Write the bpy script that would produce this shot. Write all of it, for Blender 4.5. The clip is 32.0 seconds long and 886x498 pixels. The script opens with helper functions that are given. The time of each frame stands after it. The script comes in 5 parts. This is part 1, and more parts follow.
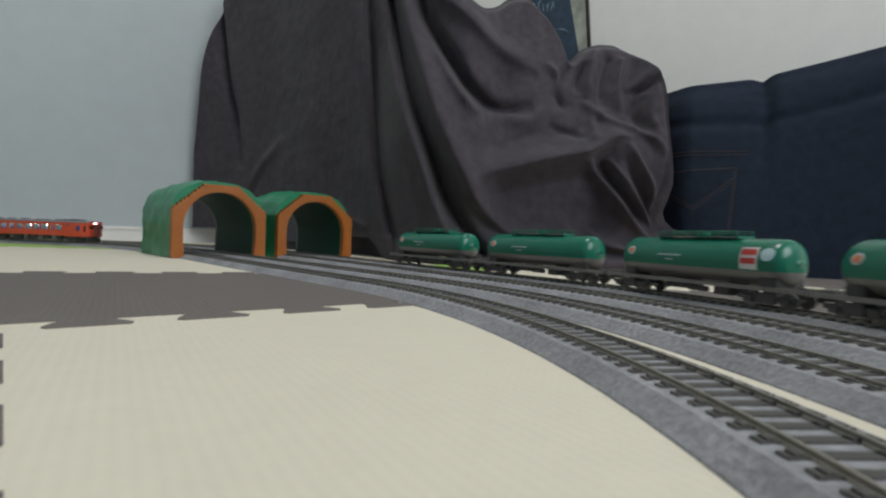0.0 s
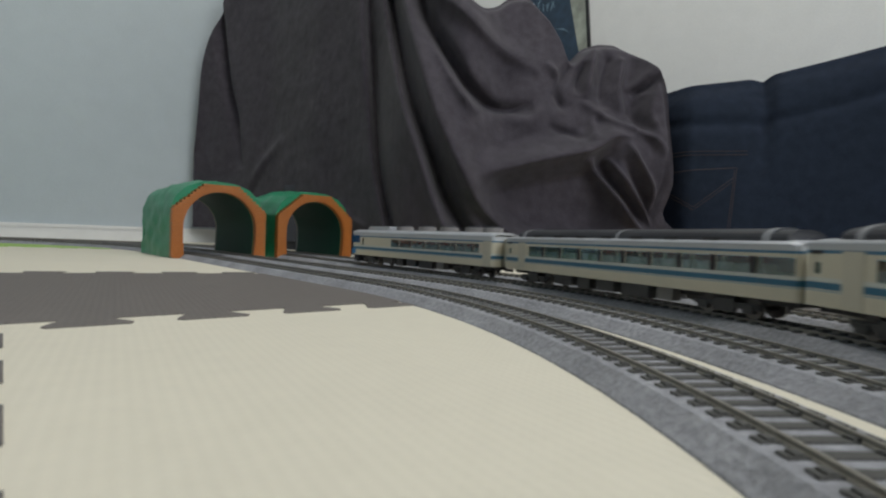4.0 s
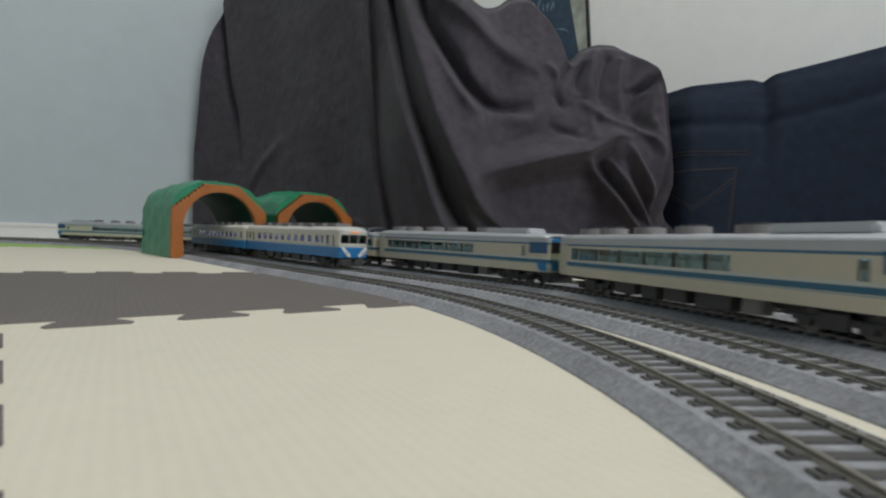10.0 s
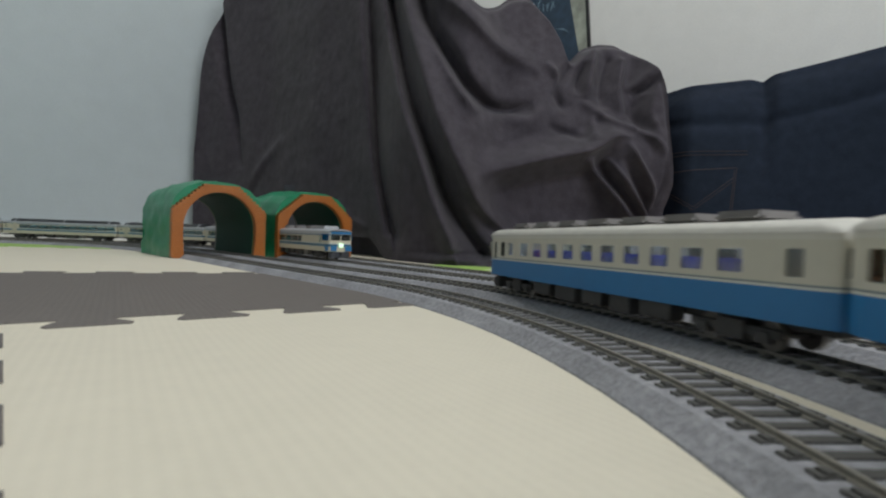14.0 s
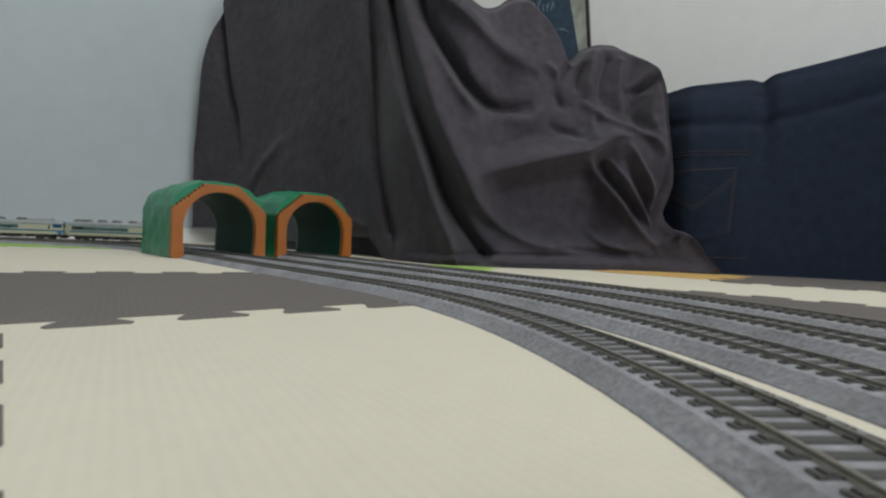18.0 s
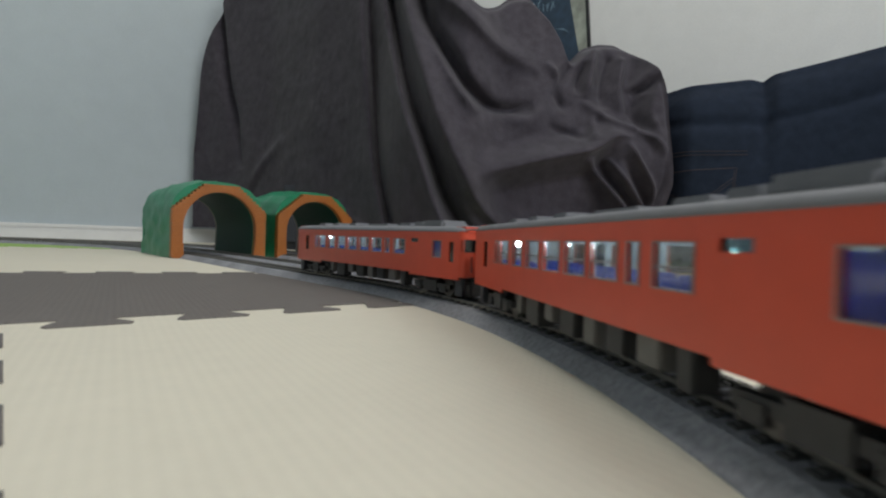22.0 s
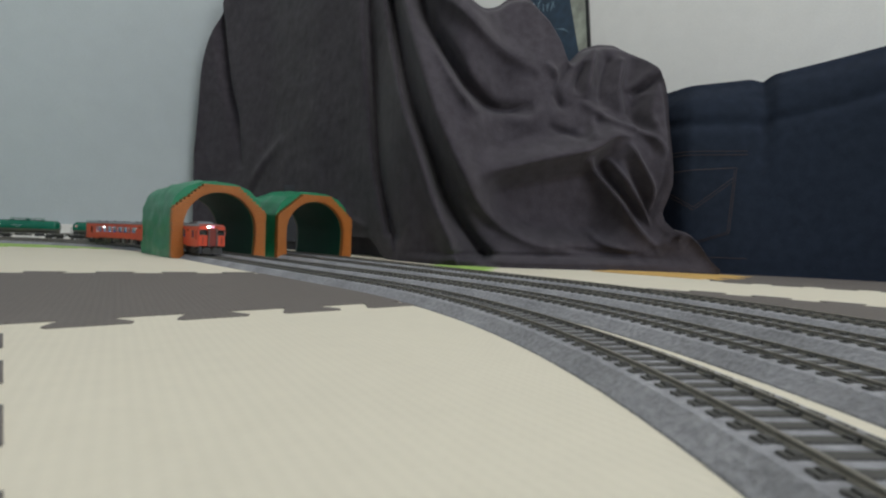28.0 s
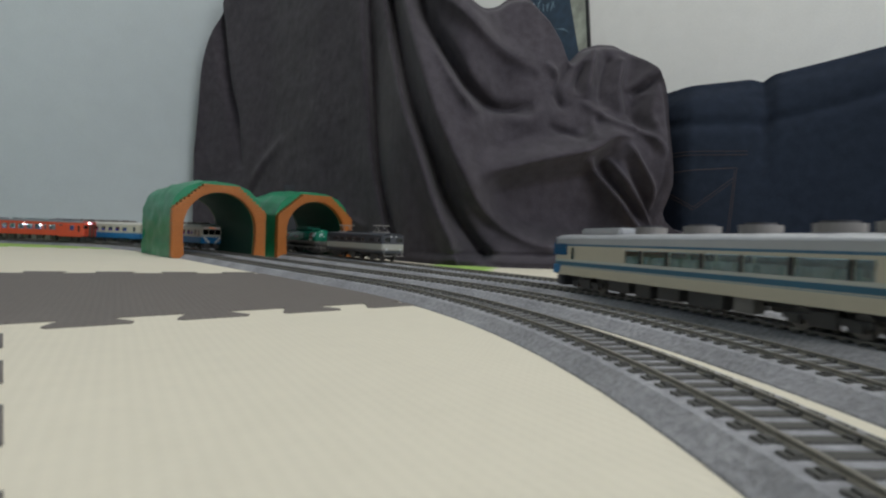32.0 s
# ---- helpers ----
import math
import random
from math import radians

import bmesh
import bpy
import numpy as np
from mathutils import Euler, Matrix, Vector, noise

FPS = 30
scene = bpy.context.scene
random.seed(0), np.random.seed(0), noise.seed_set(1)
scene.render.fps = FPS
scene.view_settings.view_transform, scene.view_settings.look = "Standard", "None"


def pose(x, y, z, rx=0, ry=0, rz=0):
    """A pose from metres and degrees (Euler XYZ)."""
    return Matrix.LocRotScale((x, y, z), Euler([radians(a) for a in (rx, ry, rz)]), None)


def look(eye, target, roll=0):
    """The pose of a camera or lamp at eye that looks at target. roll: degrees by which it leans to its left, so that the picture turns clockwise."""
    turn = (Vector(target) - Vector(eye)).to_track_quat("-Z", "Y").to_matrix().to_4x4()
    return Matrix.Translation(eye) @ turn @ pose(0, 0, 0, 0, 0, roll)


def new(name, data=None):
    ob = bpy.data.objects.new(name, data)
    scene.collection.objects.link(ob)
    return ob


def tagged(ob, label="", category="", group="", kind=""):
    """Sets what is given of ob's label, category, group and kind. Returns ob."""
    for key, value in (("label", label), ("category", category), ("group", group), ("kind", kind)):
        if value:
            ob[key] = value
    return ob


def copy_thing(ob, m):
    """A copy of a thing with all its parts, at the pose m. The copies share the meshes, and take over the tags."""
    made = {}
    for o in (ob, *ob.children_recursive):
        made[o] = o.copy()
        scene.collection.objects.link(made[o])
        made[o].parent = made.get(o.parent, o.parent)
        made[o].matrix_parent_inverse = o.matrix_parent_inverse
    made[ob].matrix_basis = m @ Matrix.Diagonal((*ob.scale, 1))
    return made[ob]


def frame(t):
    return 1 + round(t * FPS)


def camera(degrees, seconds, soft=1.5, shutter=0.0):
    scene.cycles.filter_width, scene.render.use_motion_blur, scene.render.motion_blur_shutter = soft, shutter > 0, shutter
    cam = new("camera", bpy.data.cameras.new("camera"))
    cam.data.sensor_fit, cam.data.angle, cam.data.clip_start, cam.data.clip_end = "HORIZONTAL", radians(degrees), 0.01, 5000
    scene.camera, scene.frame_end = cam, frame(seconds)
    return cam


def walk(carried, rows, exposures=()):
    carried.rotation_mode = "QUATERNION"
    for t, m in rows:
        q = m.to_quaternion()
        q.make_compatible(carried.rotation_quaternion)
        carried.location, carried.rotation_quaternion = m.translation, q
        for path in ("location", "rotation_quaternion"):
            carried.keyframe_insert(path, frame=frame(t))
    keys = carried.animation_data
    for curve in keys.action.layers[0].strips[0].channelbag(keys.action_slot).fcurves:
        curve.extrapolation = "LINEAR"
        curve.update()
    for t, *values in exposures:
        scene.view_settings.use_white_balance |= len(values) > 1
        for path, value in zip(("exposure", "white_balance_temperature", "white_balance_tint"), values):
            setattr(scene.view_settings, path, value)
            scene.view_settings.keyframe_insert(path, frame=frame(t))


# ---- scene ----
cam = camera(79.86, 32.0, soft=2.2, shutter=0.6)
cam.data.dof.use_dof, cam.data.dof.focus_distance, cam.data.dof.aperture_fstop = True, 0.60, 26.0
EYE = 0.0437
TILT, LEAN = -0.0219, 2.05
walk(cam, [(t, look((0, 0, EYE), (0, math.cos(TILT), EYE + math.sin(TILT)), LEAN)) for t in (0.0, 32.0)],
     exposures=[(0.0, 0.0), (32.0, 0.0)])

# ---- plan: an oval of four tracks, metres ----
AX = 0.719                                   # heading of the across-track axis
ACROSS = Vector((math.cos(AX), math.sin(AX)))
ALONG = Vector((-math.sin(AX), math.cos(AX)))
CENTRE = Vector((-0.472, 0.0666))
STRAIGHT = 0.623
TRACKS = {1: (0.550, 0.0), 2: (0.610, 0.0), 3: (0.672, 0.045), 4: (0.732, 0.045)}      # radius, turn of the straight
RAIL_Z = 0.0074
SWELL = 0.085


def on_track(k, s):
    """Place and heading at the length s along track k; s = 0 where the near curve meets the straight."""
    r, skew = TRACKS[k]
    ax, c = AX - skew, CENTRE
    across, along_ = Vector((math.cos(ax), math.sin(ax))), Vector((-math.sin(ax), math.cos(ax)))
    half = math.pi * r
    s = (s + half) % (2 * half + 2 * STRAIGHT) - half
    if s < 0:
        a = ax + s / r
    elif s <= STRAIGHT:
        return c + across * r + along_ * s, ax + math.pi / 2
    elif s <= STRAIGHT + half:
        a, c = ax + (s - STRAIGHT) / r, c + along_ * STRAIGHT
    else:
        return c - across * r + along_ * (2 * STRAIGHT + half - s), ax - math.pi / 2
    return c + Vector((math.cos(a), math.sin(a))) * r, a + math.pi / 2


def loop_length(k):
    return 2 * math.pi * TRACKS[k][0] + 2 * STRAIGHT


def rise(y):
    """The matting swells by a few millimetres towards the eye: the share by which it comes nearer."""
    t = min(1, max(0, (0.40 - y) / 0.32))
    return SWELL * t * t * (3 - 2 * t)


def swell(p):
    """A place on the matting, carried up and in with its swell."""
    e, p = Vector((0, 0, EYE)), Vector(p)
    return e + (p - e) * (1 - rise(p.y))


def at(u, v, z=0.0):
    """A place from lengths across and along the straight."""
    p = ACROSS * u + ALONG * v
    return Vector((p.x, p.y, z))


# ---- light: daylight through a wide window behind the eye, in a white room ----
world = bpy.data.worlds.new("world")
scene.world = world
world.use_nodes = True
wn = world.node_tree
sky = wn.nodes.new("ShaderNodeTexSky")
sky.sky_type, sky.sun_disc, sky.sun_elevation, sky.sun_rotation = "NISHITA", False, radians(48), radians(120)
bgn = wn.nodes["Background"]
bgn.inputs["Strength"].default_value = 0.10
wn.links.new(sky.outputs[0], bgn.inputs["Color"])


def area(name, m, sx, sy, watts, colour):
    lamp = bpy.data.lights.new(name, "AREA")
    lamp.shape, lamp.size, lamp.size_y, lamp.energy, lamp.color = "RECTANGLE", sx, sy, watts, colour
    ob = new(name, lamp)
    ob.matrix_world = m
    return ob


# daylight that enters by the two windows, one behind the eye and one beside it
area("window_light", look(at(0.25, -1.53, 1.25), at(0.35, 0.5, 0.3)), 1.25, 1.3, 25.0, (0.93, 0.97, 1.0))
area("window_light", look(at(-2.13, 0.6, 1.3), at(0.0, 0.9, 0.5)), 1.3, 1.2, 1.6, (0.72, 0.88, 1.0))
# added soft overhead fill, placed under an unseen flat round ceiling fixture
area("overhead_fill_light", look((-0.1, 0.75, 2.27), (-0.1, 0.75, 0)), 0.5, 0.5, 13.4, (0.97, 0.97, 0.95))


# ---- materials ----
def surface(name, colour, rough=0.6, grain=0.0, scale=300.0, bump=0.0, metal=0.0, sheen=0.0, spec=0.5):
    """A painted, woven or moulded surface with variation at two scales."""
    m = bpy.data.materials.new(name)
    m.use_nodes = True
    nt = m.node_tree
    b = nt.nodes["Principled BSDF"]
    b.inputs["Roughness"].default_value, b.inputs["Metallic"].default_value = rough, metal
    b.inputs["Specular IOR Level"].default_value = spec
    b.inputs["Base Color"].default_value = (*colour, 1)
    if sheen:
        b.inputs["Sheen Weight"].default_value, b.inputs["Sheen Roughness"].default_value = sheen, 0.5
    tc = nt.nodes.new("ShaderNodeTexCoord")
    last = None
    if grain or bump:
        fine = nt.nodes.new("ShaderNodeTexNoise")
        fine.inputs["Scale"].default_value, fine.inputs["Detail"].default_value = scale, 3.0
        nt.links.new(tc.outputs["Object"], fine.inputs["Vector"])
        broad = nt.nodes.new("ShaderNodeTexNoise")
        broad.inputs["Scale"].default_value, broad.inputs["Detail"].default_value = scale / 14, 3.0
        nt.links.new(tc.outputs["Object"], broad.inputs["Vector"])
        add = nt.nodes.new("ShaderNodeMath")
        add.operation = "ADD"
        nt.links.new(fine.outputs["Fac"], add.inputs[0])
        nt.links.new(broad.outputs["Fac"], add.inputs[1])
        ramp = nt.nodes.new("ShaderNodeMapRange")
        ramp.inputs["From Min"].default_value, ramp.inputs["From Max"].default_value = 0.6, 1.4
        ramp.inputs["To Min"].default_value, ramp.inputs["To Max"].default_value = 1 - grain, 1 + grain
        nt.links.new(add.outputs[0], ramp.inputs["Value"])
        mul = nt.nodes.new("ShaderNodeMix")
        mul.data_type, mul.blend_type = "RGBA", "MULTIPLY"
        mul.inputs[0].default_value = 1.0
        mul.inputs[6].default_value = (*colour, 1)
        nt.links.new(ramp.outputs[0], mul.inputs[7])
        last = mul.outputs[2]
        nt.links.new(last, b.inputs["Base Color"])
        if bump:
            bp = nt.nodes.new("ShaderNodeBump")
            bp.inputs["Strength"].default_value, bp.inputs["Distance"].default_value = bump, 0.4 / scale
            nt.links.new(fine.outputs["Fac"], bp.inputs["Height"])
            nt.links.new(bp.outputs[0], b.inputs["Normal"])
    return m


def banded(name, bands, rough=0.35, across=2):
    """Paint in level bands: (height, colour) from the lowest up, each colour from its height on."""
    m = surface(name, bands[0][1], rough, grain=0.05, scale=160)
    nt = m.node_tree
    mix = next(n for n in nt.nodes if n.type == "MIX")
    tc = next(n for n in nt.nodes if n.type == "TEX_COORD")
    sep = nt.nodes.new("ShaderNodeSeparateXYZ")
    nt.links.new(tc.outputs["Object"], sep.inputs[0])
    mr = nt.nodes.new("ShaderNodeMapRange")
    mr.inputs["From Min"].default_value, mr.inputs["From Max"].default_value = 0.0, 0.06
    nt.links.new(sep.outputs[across], mr.inputs["Value"])
    ramp = nt.nodes.new("ShaderNodeValToRGB")
    ramp.color_ramp.interpolation = "CONSTANT"
    for i, (z, c) in enumerate(bands):
        e = ramp.color_ramp.elements[i] if i < 2 else ramp.color_ramp.elements.new(min(1, z / 0.06))
        e.position, e.color = min(1, max(0, z / 0.06)), (*c, 1)
    nt.links.new(mr.outputs[0], ramp.inputs["Fac"])
    nt.links.new(ramp.outputs["Color"], mix.inputs[6])
    return m


def glow(name, colour, strength):
    m = bpy.data.materials.new(name)
    m.use_nodes = True
    b = m.node_tree.nodes["Principled BSDF"]
    b.inputs["Base Color"].default_value = (*colour, 1)
    b.inputs["Emission Color"].default_value, b.inputs["Emission Strength"].default_value = (*colour, 1), strength
    return m


def glazing(name, tint, gloss=0.12):
    m = bpy.data.materials.new(name)
    m.use_nodes = True
    nt = m.node_tree
    nt.nodes.remove(nt.nodes["Principled BSDF"])
    tr, gl, mx = nt.nodes.new("ShaderNodeBsdfTransparent"), nt.nodes.new("ShaderNodeBsdfGlossy"), nt.nodes.new("ShaderNodeMixShader")
    tr.inputs["Color"].default_value = (*tint, 1)
    gl.inputs["Roughness"].default_value = 0.08
    mx.inputs[0].default_value = gloss
    nt.links.new(tr.outputs[0], mx.inputs[1])
    nt.links.new(gl.outputs[0], mx.inputs[2])
    nt.links.new(mx.outputs[0], nt.nodes["Material Output"].inputs["Surface"])
    return m


def woven(name, colour, grain=0.06, pitch=0.0034, depth=0.18, tone=0.03):
    """Foam mat skin: small raised weave with a mottled tone, paler on its ribs."""
    m = surface(name, colour, 0.75, grain=grain, scale=120, spec=0.3)
    nt = m.node_tree
    tc = next(n for n in nt.nodes if n.type == "TEX_COORD")
    b = nt.nodes["Principled BSDF"]
    waves = []
    for turn in (0.555, 0.555 + math.pi / 2):
        mp = nt.nodes.new("ShaderNodeMapping")
        mp.inputs["Rotation"].default_value = (0, 0, -turn)
        nt.links.new(tc.outputs["Object"], mp.inputs["Vector"])
        wv = nt.nodes.new("ShaderNodeTexWave")
        wv.inputs["Scale"].default_value = 0.314 / pitch
        wv.inputs["Distortion"].default_value = 0.6
        wv.inputs["Detail Scale"].default_value = 2.0
        nt.links.new(mp.outputs[0], wv.inputs["Vector"])
        waves.append(wv.outputs["Fac"])
    weave = nt.nodes.new("ShaderNodeMath")
    weave.operation = "MULTIPLY"
    nt.links.new(waves[0], weave.inputs[0])
    nt.links.new(waves[1], weave.inputs[1])
    ribs = nt.nodes.new("ShaderNodeMapRange")
    ribs.inputs["To Min"].default_value, ribs.inputs["To Max"].default_value = 1 - tone, 1 + tone
    nt.links.new(waves[0], ribs.inputs["Value"])
    tint = nt.nodes.new("ShaderNodeMix")
    tint.data_type, tint.blend_type = "RGBA", "MULTIPLY"
    tint.inputs[0].default_value = 1.0
    nt.links.new(next(n for n in nt.nodes if n.type == "MIX" and n != tint).outputs[2], tint.inputs[6])
    nt.links.new(ribs.outputs[0], tint.inputs[7])
    nt.links.new(tint.outputs[2], b.inputs["Base Color"])
    bp = nt.nodes.new("ShaderNodeBump")
    bp.inputs["Strength"].default_value, bp.inputs["Distance"].default_value = depth, 0.0006
    nt.links.new(weave.outputs[0], bp.inputs["Height"])
    nt.links.new(bp.outputs[0], b.inputs["Normal"])
    return m


M = {
    "cream_mat": woven("cream_foam", (0.70, 0.65, 0.53), grain=0.03, depth=0.16, tone=0.010),
    "brown_mat": woven("brown_foam", (0.155, 0.138, 0.126), depth=0.5, tone=0.05),
    "green_mat": woven("green_foam", (0.34, 0.52, 0.13)),
    "yellow_mat": woven("yellow_foam", (0.66, 0.42, 0.14)),
    "wall": surface("wallpaper", (0.50, 0.55, 0.57), 0.8, grain=0.04, scale=260, bump=0.35, spec=0.2),
    "plaster": surface("warm_wallpaper", (0.83, 0.82, 0.79), 0.8, grain=0.04, scale=260, bump=0.3, spec=0.2),
    "ceiling": surface("ceiling_paint", (0.8, 0.8, 0.78), 0.9, grain=0.02, scale=90),
    "trim": surface("white_trim", (0.80, 0.79, 0.76), 0.5, grain=0.03, scale=60),
    "ballast": surface("ballast_grey", (0.285, 0.285, 0.30), 0.9, grain=0.36, scale=420, bump=0.8, spec=0.2),
    "sleeper": surface("sleeper_brown", (0.072, 0.070, 0.064), 0.75, grain=0.25, scale=700, bump=0.2),
    "rail": surface("nickel_rail", (0.28, 0.26, 0.22), 0.5, grain=0.15, scale=500, metal=0.4),
    "blanket": surface("fleece", (0.056, 0.049, 0.058), 0.95, grain=0.36, scale=700, bump=0.25, sheen=0.12, spec=0.1),
    "denim": surface("denim", (0.016, 0.0225, 0.037), 0.9, grain=0.35, scale=900, bump=0.3, spec=0.15),
    "thread": surface("rust_thread", (0.030, 0.021, 0.022), 0.8),
    "tunnel_green": surface("green_plastic", (0.010, 0.23, 0.105), 0.34, grain=0.18, scale=120, bump=0.25),
    # the shell's green darkened: the shade inside the tunnel is in this colour
    "tunnel_inside": surface("shaded_green_plastic", (0.004, 0.060, 0.036), 0.55, grain=0.1, scale=120, spec=0.2),
    "orange": surface("orange_plastic", (0.42, 0.13, 0.018), 0.45, grain=0.14, scale=220, bump=0.1),
    "red": surface("vermilion_paint", (0.70, 0.088, 0.040), 0.33, grain=0.06, scale=120),
    "dark_red": surface("dark_red_paint", (0.22, 0.03, 0.02), 0.4, grain=0.06, scale=120),
    "roof_grey": surface("roof_grey", (0.20, 0.20, 0.21), 0.55, grain=0.1, scale=200),
    "unit_grey": surface("cooler_grey", (0.215, 0.20, 0.19), 0.55, grain=0.1, scale=200),
    "dark_unit": surface("dark_unit", (0.045, 0.047, 0.055), 0.5, grain=0.15, scale=200),
    "silver": surface("silver_paint", (0.49, 0.50, 0.52), 0.35, grain=0.06, scale=200, metal=0.3),
    "under": surface("underframe_black", (0.048, 0.046, 0.044), 0.6, grain=0.15, scale=300),
    "under_grey": surface("equipment_grey", (0.17, 0.16, 0.145), 0.6, grain=0.15, scale=300),
    "wheel": surface("wheel_steel", (0.16, 0.15, 0.14), 0.4, grain=0.1, scale=300, metal=0.7),
    "seat_blue": surface("blue_moquette", (0.03, 0.07, 0.42), 0.8, grain=0.1, scale=400),
    "seat_violet": surface("violet_moquette", (0.09, 0.11, 0.55), 0.8, grain=0.1, scale=400),
    "door_rim": surface("grey_rim", (0.13, 0.085, 0.075), 0.5, grain=0.1, scale=200),
    "seat_grey": surface("grey_moquette", (0.30, 0.34, 0.33), 0.8, grain=0.1, scale=400),
    "cabin": surface("cabin_lining", (0.55, 0.56, 0.55), 0.7, grain=0.04, scale=200),
    "cream": surface("cream_paint", (0.58, 0.53, 0.40), 0.35, grain=0.05, scale=120),
    "white": surface("white_paint", (0.72, 0.72, 0.70), 0.35, grain=0.04, scale=120),
    "blue": surface("blue_paint", (0.020, 0.18, 0.40), 0.35, grain=0.06, scale=120),
    "frame_silver": surface("window_frame", (0.30, 0.28, 0.27), 0.4, metal=0.5),
    "tank_green": surface("tank_green", (0.008, 0.16, 0.10), 0.28, grain=0.06, scale=120),
    "tank_grey": surface("tank_grey", (0.20, 0.19, 0.175), 0.5, grain=0.15, scale=160),
    "sign_red": surface("sign_red", (0.55, 0.05, 0.04), 0.5),
    "sign_orange": surface("sign_orange", (0.65, 0.22, 0.10), 0.5),
    "pale_disc": surface("pale_disc", (0.45, 0.60, 0.62), 0.45),
    "cab_blue": surface("blue_cab_glass", (0.012, 0.085, 0.19), 0.12, spec=0.6),
    "black": surface("black_plastic", (0.012, 0.012, 0.014), 0.4),
    "loco_grey": surface("loco_grey", (0.045, 0.05, 0.062), 0.4, grain=0.08, scale=160),
    "poster": surface("poster_blue", (0.02, 0.045, 0.08), 0.35, grain=0.6, scale=40),
    "poster_stroke": surface("poster_stroke", (0.16, 0.24, 0.30), 0.4, grain=0.3, scale=60),
    "poster_edge": surface("poster_pale", (0.34, 0.36, 0.30), 0.4, grain=0.6, scale=30),
    "glass_clear": glazing("clear_glass", (0.80, 0.84, 0.84)),
    "glass_dark": glazing("smoked_glass", (0.30, 0.36, 0.36), 0.10),
    "glass_green": glazing("green_tinted_glass", (0.62, 0.76, 0.77), 0.10),
    "curtain_blue": surface("blue_blind", (0.04, 0.15, 0.85), 0.6, grain=0.06, scale=300),
    "white_lamp": glow("white_headlamp", (1.0, 0.92, 0.97), 8.0),
    "led": glow("white_led", (0.85, 0.93, 1.0), 60.0),
    "strip": glow("cabin_light_strip", (0.75, 0.88, 1.0), 4.0),
    "soft_strip": glow("dim_light_strip", (0.8, 0.85, 1.0), 3.0),
    # stands for the pinkish glow beside the white cab lamp
    "glow_pink": glow("pink_glow", (1.0, 0.42, 0.60), 1.0),
    "lamp_warm": glow("headlamp_orange", (1.0, 0.35, 0.08), 0.25),
    "lamp_green": glow("destination_light", (0.75, 1.0, 0.75), 0.8),
}


# ---- building blocks ----
def part(name, bm, material, parent=None, label=""):
    """One mesh object from a bmesh or a mesh, under a thing or a part."""
    if isinstance(bm, bmesh.types.BMesh):
        me = bpy.data.meshes.new(name)
        bmesh.ops.recalc_face_normals(bm, faces=bm.faces)
        bm.to_mesh(me)
        bm.free()
    else:
        me = bm
    if not me.materials:
        me.materials.append(M[material])
    ob = new(name, me)
    ob.parent = parent
    return tagged(ob, label)


def thing(name, label, category, group="", kind=""):
    return tagged(new(name), label, category, group, kind)


def box(bm, x0, x1, y0, y1, z0, z1, bevel=0.0):
    vs = [bm.verts.new((x, y, z)) for x in (x0, x1) for y in (y0, y1) for z in (z0, z1)]
    fs = [bm.faces.new([vs[i] for i in f]) for f in ((0, 1, 3, 2), (4, 6, 7, 5), (0, 4, 5, 1), (2, 3, 7, 6), (0, 2, 6, 4), (1, 5, 7, 3))]
    if bevel:
        bmesh.ops.bevel(bm, geom=list({e for f in fs for e in f.edges}), offset=bevel, segments=2, affect="EDGES")
    return bm


def boxes(rows, bevel=0.0):
    bm = bmesh.new()
    for r in rows:
        box(bm, *r, bevel=bevel)
    return bm


def rod(bm, p, q, r, n=10, caps=True):
    """A round bar from p to q."""
    p, q = Vector(p), Vector(q)
    m = Matrix.Translation((p + q) / 2) @ (q - p).to_track_quat("Z", "Y").to_matrix().to_4x4()
    bmesh.ops.create_cone(bm, cap_ends=caps, segments=n, radius1=r, radius2=r, depth=(q - p).length, matrix=m)
    return bm


def sheet(name, vs, fs, material, parent=None, label="", smooth=True):
    me = bpy.data.meshes.new(name)
    me.from_pydata([tuple(v) for v in vs], [], fs)
    if smooth:
        me.polygons.foreach_set("use_smooth", [True] * len(me.polygons))
    return part(name, me, material, parent, label)


# ---- the room ----
def wall_boxes(name, rows, material):
    """A wall of upright blocks, each from lengths across, along and up."""
    bm = bmesh.new()
    for u0, u1, v0, v1, z0, z1 in rows:
        vs = [bm.verts.new(at(u, v, z)) for u in (u0, u1) for v in (v0, v1) for z in (z0, z1)]
        for f in ((0, 1, 3, 2), (4, 6, 7, 5), (0, 4, 5, 1), (2, 3, 7, 6), (0, 2, 6, 4), (1, 5, 7, 3)):
            bm.faces.new([vs[i] for i in f])
    return tagged(part(name, bm, material), kind="structure")


tagged(wall_boxes("wall_north", [(-2.3, 1.55, 1.80, 1.90, -0.02, 2.4)], "wall"), "pale papered wall with a white skirting", "wall")
tagged(wall_boxes("wall_east", [(1.45, 1.55, -1.7, 1.80, -0.02, 2.4)], "plaster"), "warm white papered wall", "wall")
tagged(wall_boxes("wall_south", [(-2.3, -0.4, -1.7, -1.6, -0.02, 2.4), (1.4, 1.45, -1.7, -1.6, -0.02, 2.4),
                                 (-0.4, 1.4, -1.7, -1.6, -0.02, 0.55), (-0.4, 1.4, -1.7, -1.6, 1.95, 2.4)], "wall"), "pale papered wall with a window", "wall")
tagged(wall_boxes("wall_west", [(-2.3, -2.2, -1.6, -0.1, -0.02, 2.4), (-2.3, -2.2, 1.3, 1.80, -0.02, 2.4),
                                (-2.3, -2.2, -0.1, 1.3, -0.02, 0.65), (-2.3, -2.2, -0.1, 1.3, 1.95, 2.4)], "wall"), "pale papered wall with a window", "wall")
